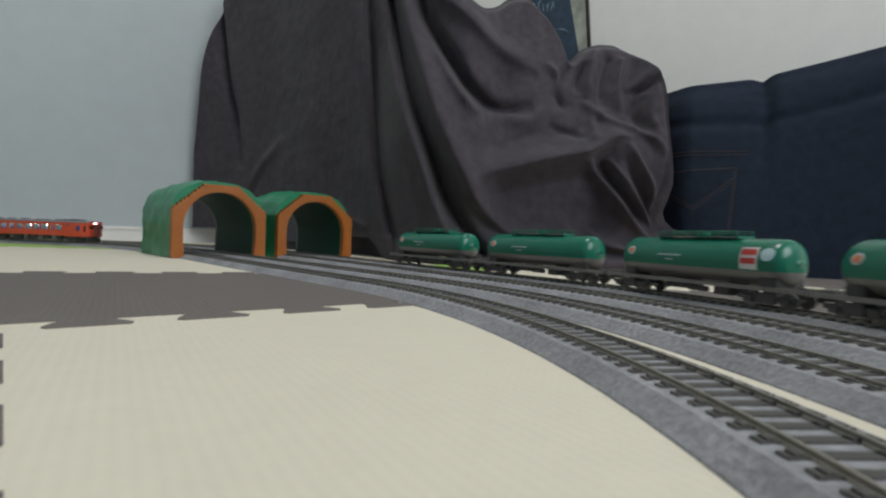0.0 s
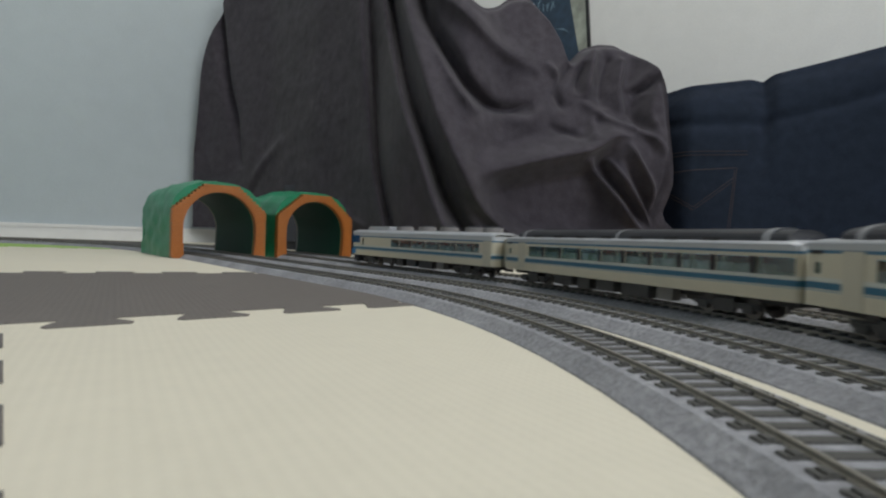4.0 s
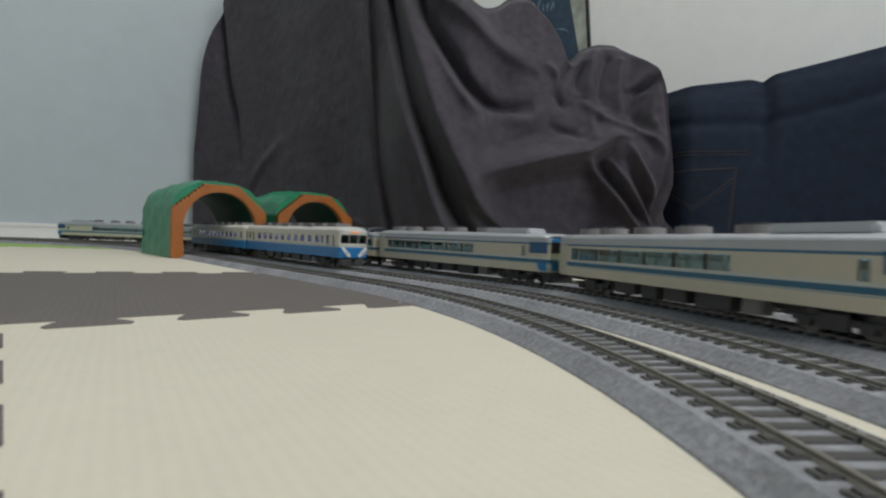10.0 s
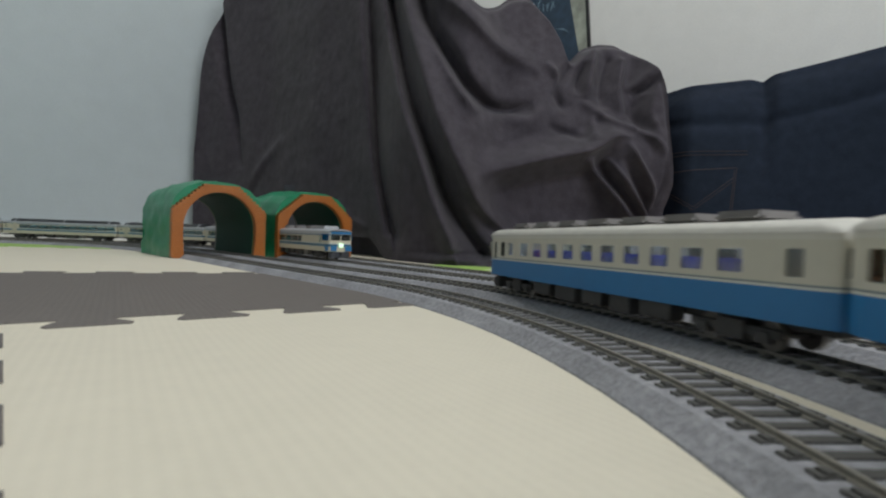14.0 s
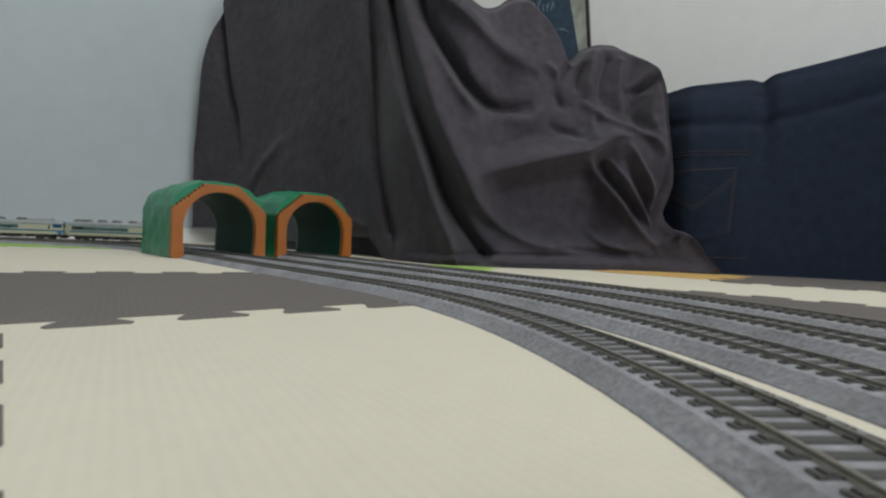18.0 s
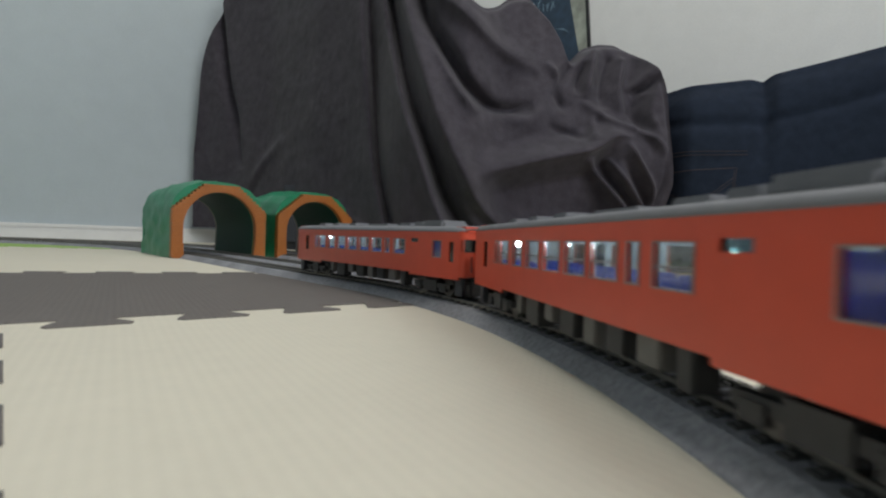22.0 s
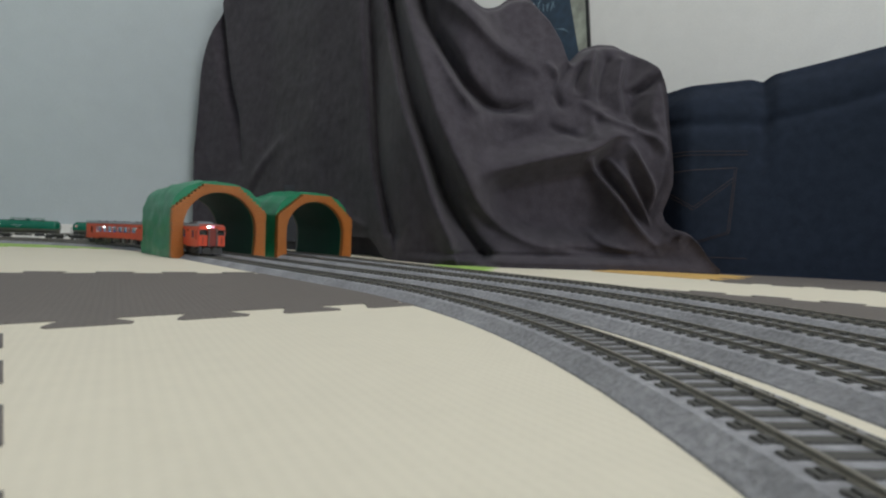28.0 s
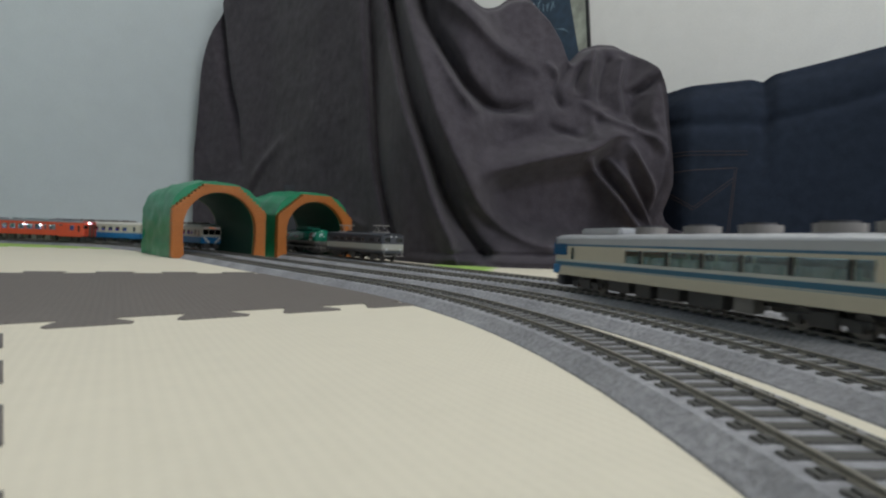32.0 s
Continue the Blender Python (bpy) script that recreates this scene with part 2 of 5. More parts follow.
tagged(wall_boxes("ceiling", [(-2.3, 1.55, -1.7, 1.9, 2.4, 2.5)], "ceiling"), "plain white ceiling", "ceiling")
tagged(wall_boxes("baseboard", [(-2.2, 1.45, 1.780, 1.80, -0.01, 0.028), (-2.2, 1.45, 1.788, 1.80, 0.028, 0.034), (-2.2, 1.45, 1.784, 1.80, 0.034, 0.043)], "trim"),
       "white skirting board with a stepped top", "baseboard")


def window(name, u0, u1, v0, v1, z0, z1):
    top = tagged(new(name), "plain white-framed window", "window", kind="structure")
    t = 0.04
    if u1 - u0 > v1 - v0:
        rows = [(u0, u1, v0, v1, z0, z0 + t), (u0, u1, v0, v1, z1 - t, z1), (u0, u0 + t, v0, v1, z0 + t, z1 - t), (u1 - t, u1, v0, v1, z0 + t, z1 - t),
                ((u0 + u1) / 2 - t / 2, (u0 + u1) / 2 + t / 2, v0, v1, z0 + t, z1 - t)]
    else:
        rows = [(u0, u1, v0, v1, z0, z0 + t), (u0, u1, v0, v1, z1 - t, z1), (u0, u1, v0, v0 + t, z0 + t, z1 - t), (u0, u1, v1 - t, v1, z0 + t, z1 - t),
                (u0, u1, (v0 + v1) / 2 - t / 2, (v0 + v1) / 2 + t / 2, z0 + t, z1 - t)]
    fr = wall_boxes("window_frame", rows, "trim")
    fr.parent = top


window("window_1", -0.4, 1.4, -1.68, -1.64, 0.55, 1.95)
window("window_2", -2.28, -2.24, -0.1, 1.3, 0.65, 1.95)
# unseen fixture, added to go with the overhead fill
lampshade = thing("overhead_fill_fixture", "flat round white ceiling fixture added for overhead fill", "ceiling lamp")
bm = bmesh.new()
rod(bm, (-0.1, 0.75, 2.30), (-0.1, 0.75, 2.40), 0.30, 32)
part("shade", bm, "ceiling", lampshade)

# the ground: cream foam matting, one sheet
def matting():
    """One sheet, finely divided along the swell before the eye."""
    us = [-2.25, -1.6, -1.1] + [-0.75 + 0.025 * i for i in range(61)] + [1.0, 1.5]
    ws = [-1.65, -1.2] + [-0.9 + 0.025 * i for i in range(69)] + [1.0, 1.4, 1.85]
    vs = [swell(at(u, w)) for w in ws for u in us]
    n = len(us)
    fs = [(j * n + i, j * n + i + 1, (j + 1) * n + i + 1, (j + 1) * n + i) for j in range(len(ws) - 1) for i in range(n - 1)]
    return tagged(sheet("floor", vs, fs, "cream_mat"), "cream woven-textured foam play matting", "floor", kind="structure")


matting()


def jig(p, q, first, pitch=0.052, depth=0.018, neck=0.021, tip=0.032):
    """Dovetail tongues on the right side of the edge from p to q, the first one at the length given."""
    p, q = Vector(p), Vector(q)
    d = (q - p).normalized()
    n = Vector((d.y, -d.x))
    out, s, total = [], first, (q - p).length
    shape = [(-neck / 2, 0.0), (-neck / 2 - 0.001, 0.25), (-tip / 2 + 0.001, 0.7), (-tip / 2, 0.85), (-tip / 2 + 0.002, 1.0)]
    shape += [(-x, z) for x, z in shape[::-1]]
    while s + tip < total:
        out.append([p + d * (s + x) + n * depth * z for x, z in shape])
        s += pitch
    return out


def foam_mat(corners, tongues, material, label, top=0.0006):
    """A mat from its four corners, with tongues that stand out from its edges."""
    bm = bmesh.new()
    for outline in [[Vector(p) for p in corners]] + tongues:
        if len(outline) == 4:
            outline = [a + (b - a) * (i / 12) for a, b in zip(outline, outline[1:] + outline[:1]) for i in range(12)]
        lower = [bm.verts.new(swell((p.x, p.y, -0.004))) for p in outline]
        upper = [bm.verts.new(swell((p.x, p.y, top))) for p in outline]
        k = len(upper)
        if k == 10:
            for u in range(4):
                bm.faces.new((upper[u], upper[u + 1], upper[8 - u], upper[9 - u]))
        else:
            cx = sum((v.co for v in upper), Vector()) / k
            inner = [[bm.verts.new(swell((*(cx + (v.co - cx) * f).xy, top))) for v in upper] for f in (0.66, 0.33)]
            rings = [upper] + inner
            for a, b in zip(rings, rings[1:]):
                for u in range(k):
                    bm.faces.new((a[u], a[(u + 1) % k], b[(u + 1) % k], b[u]))
            bm.faces.new(inner[-1])
        for u in range(k):
            w = (u + 1) % k
            bm.faces.new((lower[u], lower[w], upper[w], upper[u]))
    for f in bm.faces:
        if abs(f.normal.z) > 0.5 and f.normal.z < 0:
            f.normal_flip()
    me = bpy.data.meshes.new("foam_mat")
    bm.to_mesh(me)
    bm.free()
    return tagged(part("foam_mat", me, material), label, "foam mat", "foam mats")


def turned(p, heading, length):
    return Vector(p) + Vector((math.cos(radians(heading)), math.sin(radians(heading)))) * length


# brown mat across the view: tongues on the near side and on the far side
near0, far0 = Vector((-0.1240, 0.2730)), Vector((-0.296, 0.4830))
na, nb, fa, fb = turned(near0, 38.5, -0.47), turned(near0, 38.5, 0.26), turned(far0, 25.0, 0.34), turned(far0, 25.0, -0.42)
foam_mat([na, nb, fa, fb], jig(na, nb, 0.0045, depth=0.0195, tip=0.034) + jig(fa, fb, 0.02, pitch=0.054), "brown_mat", "dark brown woven foam mat with jigsaw edges")
# brown mat beside the eye
side0 = Vector((-0.1415, 0.1428))
sa, sb = turned(side0, -50.2, 0.30), turned(side0, -50.2, -0.12)
foam_mat([sa, sb, turned(sb, 220, 0.25), turned(sa, 220, 0.25)], jig(sa, sb, 0.0385), "brown_mat", "dark brown woven foam mat beside the camera")
# beyond the outer track
r0, r1 = Vector((0.205, 0.527)), Vector((0.61, 0.237))
foam_mat([r1, r0, r0 + Vector((-0.03, -0.10)), r1 + Vector((-0.14, -0.12))], jig(r1, r0, 0.03), "brown_mat", "dark brown foam mat under the outer track")
q0, q1 = Vector((0.345, 0.680)), Vector((0.95, 0.388))
foam_mat([q0, q1, q1 + Vector((0.12, 0.26)), q0 + Vector((0.12, 0.26))], jig(q0, q1, 0.03), "brown_mat", "dark brown foam mat before the denim")
foam_mat([(0.23, 0.815), (0.345, 0.705), (0.47, 0.800), (0.36, 0.93)], jig((0.345, 0.705), (0.47, 0.800), 0.025), "yellow_mat", "orange-yellow foam mat under the blanket's hem", top=0.0009)
foam_mat([(-0.045, 0.770), (0.035, 0.705), (0.085, 0.80), (0.01, 0.865)], jig((0.035, 0.705), (0.085, 0.80), 0.03), "green_mat", "lime green foam mat by the outer track")
foam_mat([(-1.06, 0.852), (-0.60, 1.000), (-0.75, 1.35), (-1.35, 1.25)], jig((-1.06, 0.852), (-0.60, 1.000), 0.03), "green_mat", "lime green foam mat by the far curve")


# ---- the railway ----
def ribbon(k, profile, s0, s1, n, wobble=0.0, closed=False):
    """A profile of (outward, up) swept along track k."""
    rng = random.Random(k)
    vs, fs, w = [], [], len(profile)
    for i in range(n + (0 if closed else 1)):
        p, h = on_track(k, s0 + (s1 - s0) * i / n)
        o = Vector((math.sin(h), -math.cos(h)))
        for d, z in profile:
            q = p + o * (d + rng.uniform(-wobble, wobble))
            vs.append(swell((q.x, q.y, max(0.0, z + rng.uniform(-wobble, wobble) * 0.6 if z > 0.001 else z))))
    for i in range(n):
        a, b = w * i, w * ((i + 1) % n if closed else i + 1)
        for j in range(w - 1):
            fs.append((a + j, a + j + 1, b + j + 1, b + j))
    return vs, fs


def sleeper_mesh(name="sleeper"):
    bm = bmesh.new()
    rows = [(-0.0016, 0.0016, -0.0124, 0.0124, 0.0036, 0.0061)]
    for c in (-0.00825, 0.00825):
        for o in (-0.0019, 0.0019):
            rows.append((-0.0012, 0.0012, c + o - 0.0009, c + o + 0.0009, 0.0061, 0.0066))
    for r in rows:
        box(bm, *r)
    me = bpy.data.meshes.new(name)
    bm.to_mesh(me)
    bm.free()
    me.materials.append(M["sleeper"])
    return me


ONE_SLEEPER = sleeper_mesh()
PITCH = 0.0078
ROADBED = [(-0.0229, 0.0), (-0.0226, 0.0006), (-0.0205, 0.0020), (-0.0180, 0.0038), (-0.0160, 0.0053), (-0.0110, 0.0057), (-0.0050, 0.0057), (0.0, 0.0057),
           (0.0050, 0.0057), (0.0110, 0.0057), (0.0160, 0.0053), (0.0180, 0.0038), (0.0205, 0.0020), (0.0226, 0.0006), (0.0229, 0.0)]


def lay_track(k):
    track = thing("railway_track", "model railway track, grey ballast base, dark sleepers", "model track", "four oval tracks")
    near, total = -0.75, loop_length(k)
    vs, fs = ribbon(k, ROADBED, near, near + total, 1900, 0.00012, True)
    sheet("roadbed", vs, fs, "ballast", track, "speckled grey ballast roadbed", smooth=False)
    for side in (-0.00825, 0.00825):
        w = 0.00045
        prof = [(side - 0.0009, 0.0056), (side - 0.0009, 0.0061), (side - 0.0003, 0.0063), (side - 0.0003, 0.0068), (side - w, 0.0069), (side - w, RAIL_Z),
                (side + w, RAIL_Z), (side + w, 0.0069), (side + 0.0003, 0.0068), (side + 0.0003, 0.0063), (side + 0.0009, 0.0061), (side + 0.0009, 0.0056)]
        vs, fs = ribbon(k, prof, near, near + total, 700, 0.0, True)
        sheet("rail", vs, fs, "rail", track, smooth=False)
    return track


LAID = {k: lay_track(k) for k in TRACKS}


# ---- tunnels ----
def outer_line(half=0.0650, side=0.070, top=0.1085, flat=0.020, steps=8):
    """Right half of the stepped portal outline, from the foot up."""
    pts = [(half, 0.0)]
    x, z = half, side
    pts.append((x, z))
    for i in range(steps):
        nx = half - (half - flat) * (i + 1) / steps
        nz = side + (top - side) * (i + 1) / steps
        pts += [(nx, z), (nx, nz)]
        x, z = nx, nz
    return pts


def inner_line(half=0.0530, rise=0.046, top=0.0995, n=14):
    pts = [(half - 0.002, 0.0), (half, rise * 0.6)]
    for i in range(n + 1):
        a = math.pi / 2 * i / n
        pts.append((half * math.cos(a), rise + (top - rise) * math.sin(a)))
    return pts


def resample(pts, n):
    """n + 1 even places along a line of points."""
    seg = [math.dist(a, b) for a, b in zip(pts, pts[1:])]
    total, out, i, run = sum(seg), [], 0, 0.0
    for j in range(n + 1):
        s = total * j / n
        while i < len(seg) - 1 and s > run + seg[i]:
            run += seg[i]
            i += 1
        f = (s - run) / seg[i] if seg[i] else 0
        out.append(tuple(a + (b - a) * min(1, f) for a, b in zip(pts[i], pts[i + 1])))
    return out


def whole(half_line):
    return [(-x, z) for x, z in half_line] + [(x, z) for x, z in half_line[::-1] if x > 1e-6]


def tunnel(u, v, length, seed):
    top = thing("toy_tunnel", "green plastic toy tunnel with orange brick portal", "toy tunnel", "pair of toy tunnels")
    rng = random.Random(seed)
    # portal: ring between the stepped outline and the arch
    n = 460
    a = resample(whole(outer_line()), n)
    b = resample(whole(inner_line()), n)
    vs, fs = [], []
    for d, line in ((0.0, a), (0.0, b), (0.011, b), (0.011, a)):
        vs += [at(u + x, v + d, z) for x, z in line]
    m = n + 1
    for r in range(4):
        for i in range(n):
            p, q = r * m + i, ((r + 1) % 4) * m + i
            fs.append((p, p + 1, q + 1, q))
    fs_ring = list(fs)
    sheet("portal", vs, fs, "orange", top, "orange brick-course portal", smooth=False)
    # brick courses: thin ledges that stand off the portal's face
    for side in (-1, 1):
        bm = bmesh.new()
        for i in range(26):
            z = 0.0014 + i * 0.0042
            half_in = 0.0530 if z < 0.046 else 0.0530 * math.sqrt(max(0, 1 - ((z - 0.046) / 0.0535) ** 2))
            half_out = 0.0684 - 0.0049 * max(0, i - 16.5) + rng.uniform(-0.0003, 0.0003)
            x0, x1 = sorted((side * (half_in + 0.0012 if z < 0.0985 else 0.0), side * half_out))
            vs8 = [bm.verts.new(at(u + x, v - dd, zz)) for x in (x0, x1) for dd in (0.0012 + 0.0003 * (i % 2), -0.010) for zz in (z, z + 0.0037)]
            for f in ((0, 1, 3, 2), (4, 6, 7, 5), (0, 4, 5, 1), (2, 3, 7, 6), (0, 2, 6, 4), (1, 5, 7, 3)):
                bm.faces.new([vs8[j] for j in f])
        part("brick_course", bm, "orange", top)
    # shell: rocky outside, arch inside
    ov = [(x * 1.0, z) for x, z in resample(whole([(0.0676, 0.0), (0.0682, 0.074), (0.0605, 0.0920), (0.0455, 0.1065), (0.0250, 0.1140), (0.0, 0.1158)]), 60)]
    iv = resample(whole(inner_line(0.0525, 0.046, 0.099)), 60)
    rows = 16
    vs, fs = [], []
    for r in range(rows + 1):
        f = r / rows
        for x, z in ov:
            k = noise.noise(Vector((x * 45 + seed, f * 5, z * 45))) * 0.0035 * min(1, f * 4) * min(1, z / 0.01 + 0.3)
            s = 1 + k / 0.06
            flare = 1.0 + 0.03 * max(0, 1 - z / 0.03) * f
            vs.append(at(u + x * s * flare, v + 0.011 + length * f, z * (1 + k / 0.1) + (0.004 * math.sin(f * 3.0) if z > 0.09 else 0)))
    m = len(ov)
    for r in range(rows):
        for i in range(m - 1):
            fs.append((r * m + i, r * m + i + 1, (r + 1) * m + i + 1, (r + 1) * m + i))
    sheet("shell", vs, fs, "tunnel_green", top, "glossy green moulded hillside shell")
    # lining: the inner arch, its shade painted as a darker green
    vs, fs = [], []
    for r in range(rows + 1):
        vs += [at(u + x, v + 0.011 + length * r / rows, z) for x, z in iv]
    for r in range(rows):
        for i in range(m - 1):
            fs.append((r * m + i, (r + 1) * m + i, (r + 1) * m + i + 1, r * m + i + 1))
    sheet("lining", vs, fs, "tunnel_inside", top, "green inner arch, darkened as shade")
    vs = [at(u + x, v + 0.0115 + length, z) for x, z in ov] + [at(u + x, v + 0.0115 + length, z) for x, z in iv]
    front = [at(u + x * 1.0, v + 0.0105, z) for x, z in ov] + [at(u + x, v + 0.0105, z) for x, z in iv]
    vs2 = []
    for d, line in ((0.012 + length, a), (0.012 + length, b), (0.020 + length, b), (0.020 + length, a)):
        vs2 += [at(u + x, v + d, z) for x, z in line]
    sheet("back_portal", vs2, fs_ring, "unit_grey", top, "greyish lip of the far mouth", smooth=False)
    sheet("front_rim", front, [(i, i + 1, m + i + 1, m + i) for i in range(m - 1)], "tunnel_green", top, smooth=False)
    sheet("back_rim", vs, [(i, i + 1, m + i + 1, m + i) for i in range(m - 1)], "tunnel_green", top, smooth=False)
    return top


tunnel(0.2735, 0.822, 0.17, 3)
right_tunnel = tunnel(0.4290, 0.818, 0.165, 8)
right_tunnel.scale = (1.0, 1.0, 0.97)


# ---- cloth ----
def ease(x, a, b):
    t = min(1, max(0, (x - a) / (b - a)))
    return t * t * (3 - 2 * t)


def line_at(pts, x):
    return float(np.interp(x, [p[0] for p in pts], [p[1] for p in pts]))


FOLDS = []


def fold(amount, left, right, fade_first, fade_last, *course):
    """A fold along (x, z) places: how far it stands forward, its width on both sides of its course, whether its ends fade."""
    FOLDS.append((course, left, right, amount, fade_first, fade_last))


fold(-0.04, 0.008, 0.022, 0, 0, (-0.175, 0.72), (-0.175, 0.522), (-0.161, 0.4), (-0.147, 0.283), (-0.132, 0.17), (-0.097, 0.051))
fold(0.026, 0.02, 0.012, 0, 0, (-0.125, 0.6), (-0.12, 0.482), (-0.097, 0.354), (-0.073, 0.26), (-0.05, 0.193), (-0.024, 0.118), (0.015, 0.026))
fold(-0.038, 0.012, 0.013, 0, 0, (-0.115, 0.5), (-0.095, 0.403), (-0.063, 0.277), (-0.022, 0.176), (0.003, 0.106), (0.04, 0.05), (0.066, 0.017))
fold(0.03, 0.012, 0.024, 0, 1, (-0.1, 0.53), (-0.087, 0.458), (-0.045, 0.32), (-0.023, 0.252), (0.012, 0.175), (0.054, 0.102), (0.106, 0.058), (0.165, 0.037), (0.236, 0.04))
fold(0.014, 0.01, 0.012, 1, 1, (-0.051, 0.412), (-0.01, 0.326), (0.025, 0.27), (0.049, 0.247))
fold(-0.036, 0.018, 0.01, 0, 1, (-0.05, 0.47), (-0.036, 0.406), (0.001, 0.341), (0.036, 0.292), (0.087, 0.267), (0.144, 0.276))
fold(0.018, 0.01, 0.026, 0, 1, (-0.05, 0.47), (-0.009, 0.423), (0.046, 0.378), (0.101, 0.35), (0.158, 0.332))
fold(0.01, 0.016, 0.01, 1, 1, (0.06, 0.256), (0.09, 0.258), (0.135, 0.249), (0.178, 0.276))
fold(0.009, 0.008, 0.008, 1, 1, (0.163, 0.35), (0.184, 0.325), (0.18, 0.296))
fold(-0.012, 0.008, 0.009, 0, 1, (0.206, 0.345), (0.194, 0.326), (0.185, 0.303), (0.195, 0.278), (0.216, 0.28))
fold(0.012, 0.006, 0.022, 1, 1, (0.072, 0.152), (0.148, 0.173), (0.236, 0.195), (0.278, 0.221), (0.315, 0.223))
fold(0.014, 0.008, 0.01, 1, 1, (0.226, 0.29), (0.257, 0.27), (0.291, 0.247), (0.345, 0.222), (0.382, 0.174))
fold(0.01, 0.008, 0.008, 1, 1, (0.251, 0.273), (0.248, 0.235), (0.247, 0.213))
fold(-0.01, 0.01, 0.007, 1, 1, (0.168, 0.242), (0.21, 0.231), (0.24, 0.219))
fold(0.02, 0.01, 0.007, 1, 1, (0.24, 0.186), (0.252, 0.168), (0.283, 0.124), (0.315, 0.077), (0.35, 0.04))
fold(-0.011, 0.007, 0.007, 1, 1, (0.262, 0.186), (0.297, 0.131), (0.335, 0.072))
fold(0.016, 0.007, 0.007, 1, 1, (0.272, 0.19), (0.284, 0.17), (0.318, 0.121), (0.355, 0.074))
fold(-0.010, 0.007, 0.006, 1, 1, (0.297, 0.19), (0.329, 0.133), (0.354, 0.09))
fold(0.014, 0.007, 0.006, 1, 1, (0.302, 0.215), (0.316, 0.19), (0.343, 0.145), (0.36, 0.1))
fold(0.014, 0.01, 0.01, 1, 0, (0.344, 0.038), (0.384, 0.058), (0.404, 0.063), (0.437, 0.012))
fold(0.012, 0.006, 0.01, 1, 1, (0.245, 0.064), (0.264, 0.043), (0.314, 0.03))
fold(-0.01, 0.008, 0.006, 1, 1, (0.19, 0.034), (0.26, 0.028), (0.33, 0.026))
fold(0.016, 0.012, 0.01, 0, 1, (0.248, 0.376), (0.242, 0.33), (0.238, 0.292))
fold(-0.014, 0.008, 0.008, 1, 1, (0.234, 0.355), (0.225, 0.324), (0.225, 0.298))
fold(-0.012, 0.008, 0.009, 0, 1, (0.278, 0.363), (0.267, 0.314), (0.271, 0.277))
fold(0.012, 0.01, 0.008, 0, 1, (0.299, 0.361), (0.295, 0.307), (0.305, 0.26))
fold(0.01, 0.006, 0.008, 1, 1, (0.307, 0.31), (0.328, 0.324), (0.35, 0.343))
fold(-0.012, 0.006, 0.006, 1, 1, (0.316, 0.303), (0.337, 0.311), (0.356, 0.328))
fold(-0.01, 0.008, 0.007, 1, 1, (0.333, 0.301), (0.324, 0.27), (0.342, 0.233))
fold(0.009, 0.007, 0.007, 1, 1, (0.347, 0.303), (0.341, 0.266), (0.356, 0.224))
fold(-0.01, 0.004, 0.006, 1, 1, (0.352, 0.331), (0.364, 0.268), (0.37, 0.202), (0.364, 0.144), (0.357, 0.091))
fold(-0.026, 0.022, 0.007, 0, 1, (-0.618, 0.72), (-0.61, 0.645), (-0.591, 0.525), (-0.57, 0.42), (-0.544, 0.33), (-0.52, 0.2))
fold(0.008, 0.02, 0.012, 1, 1, (-0.498, 0.156), (-0.447, 0.224), (-0.396, 0.275))
fold(-0.008, 0.016, 0.012, 1, 1, (-0.52, 0.06), (-0.5, 0.12), (-0.44, 0.22))
fold(0.008, 0.045, 0.05, 0, 0, (-0.29, 0.7), (-0.3, 0.35), (-0.33, 0.05))
fold(-0.01, 0.05, 0.05, 0, 0, (-0.44, 0.7), (-0.43, 0.35), (-0.42, 0.05))
fold(0.008, 0.01, 0.008, 1, 1, (-0.23, 0.12), (-0.2, 0.08), (-0.15, 0.055))
fold(-0.007, 0.004, 0.004, 1, 1, (-0.07, 0.0165), (0.059, 0.019), (0.197, 0.021), (0.385, 0.022))
fold(0.006, 0.0055, 0.0055, 1, 1, (-0.07, 0.007), (0.059, 0.009), (0.197, 0.01), (0.385, 0.011))


def curve_through(pts, n=26):
    """Even steps along a smooth curve through the places given."""
    p = [Vector(q) for q in pts]
    p = [p[0] * 2 - p[1]] + p + [p[-1] * 2 - p[-2]]
    out = []
    for i in range(n + 1):
        f = min(len(pts) - 1.0001, (len(pts) - 1) * i / n)
        k, t = int(f) + 1, f - int(f)
        a, b, c, d = p[k - 1], p[k], p[k + 1], p[k + 2]
        out.append((b * 2 + (c - a) * t + (a * 2 - b * 5 + c * 4 - d) * t * t + (b * 3 - a - c * 3 + d) * t ** 3) * 0.5)
    return out


TOPS = [(-0.678, 0.20), (-0.668, 0.45), (-0.655, 0.56), (-0.62, 0.63), (-0.58, 0.72), (-0.45, 0.80), (-0.10, 0.80), (-0.03, 0.60), (0.01, 0.470), (0.03, 0.450), (0.055, 0.438), (0.080, 0.452), (0.100, 0.474), (0.135, 0.480),
        (0.172, 0.445), (0.195, 0.405), (0.208, 0.366), (0.216, 0.368), (0.238, 0.396), (0.270, 0.408), (0.305, 0.408), (0.338, 0.380), (0.362, 0.340), (0.371, 0.28), (0.376, 0.20), (0.380, 0.085), (0.400, 0.066), (0.416, 0.040), (0.432, 0.004)]
FEET = [(-0.665, 1.43), (-0.45, 1.32), (-0.22, 1.15), (-0.15, 1.06), (-0.11, 0.97), (-0.06, 0.89), (0.05, 0.835), (0.15, 0.842), (0.30, 0.870), (0.36, 0.870), (0.40, 0.852), (0.44, 0.838)]
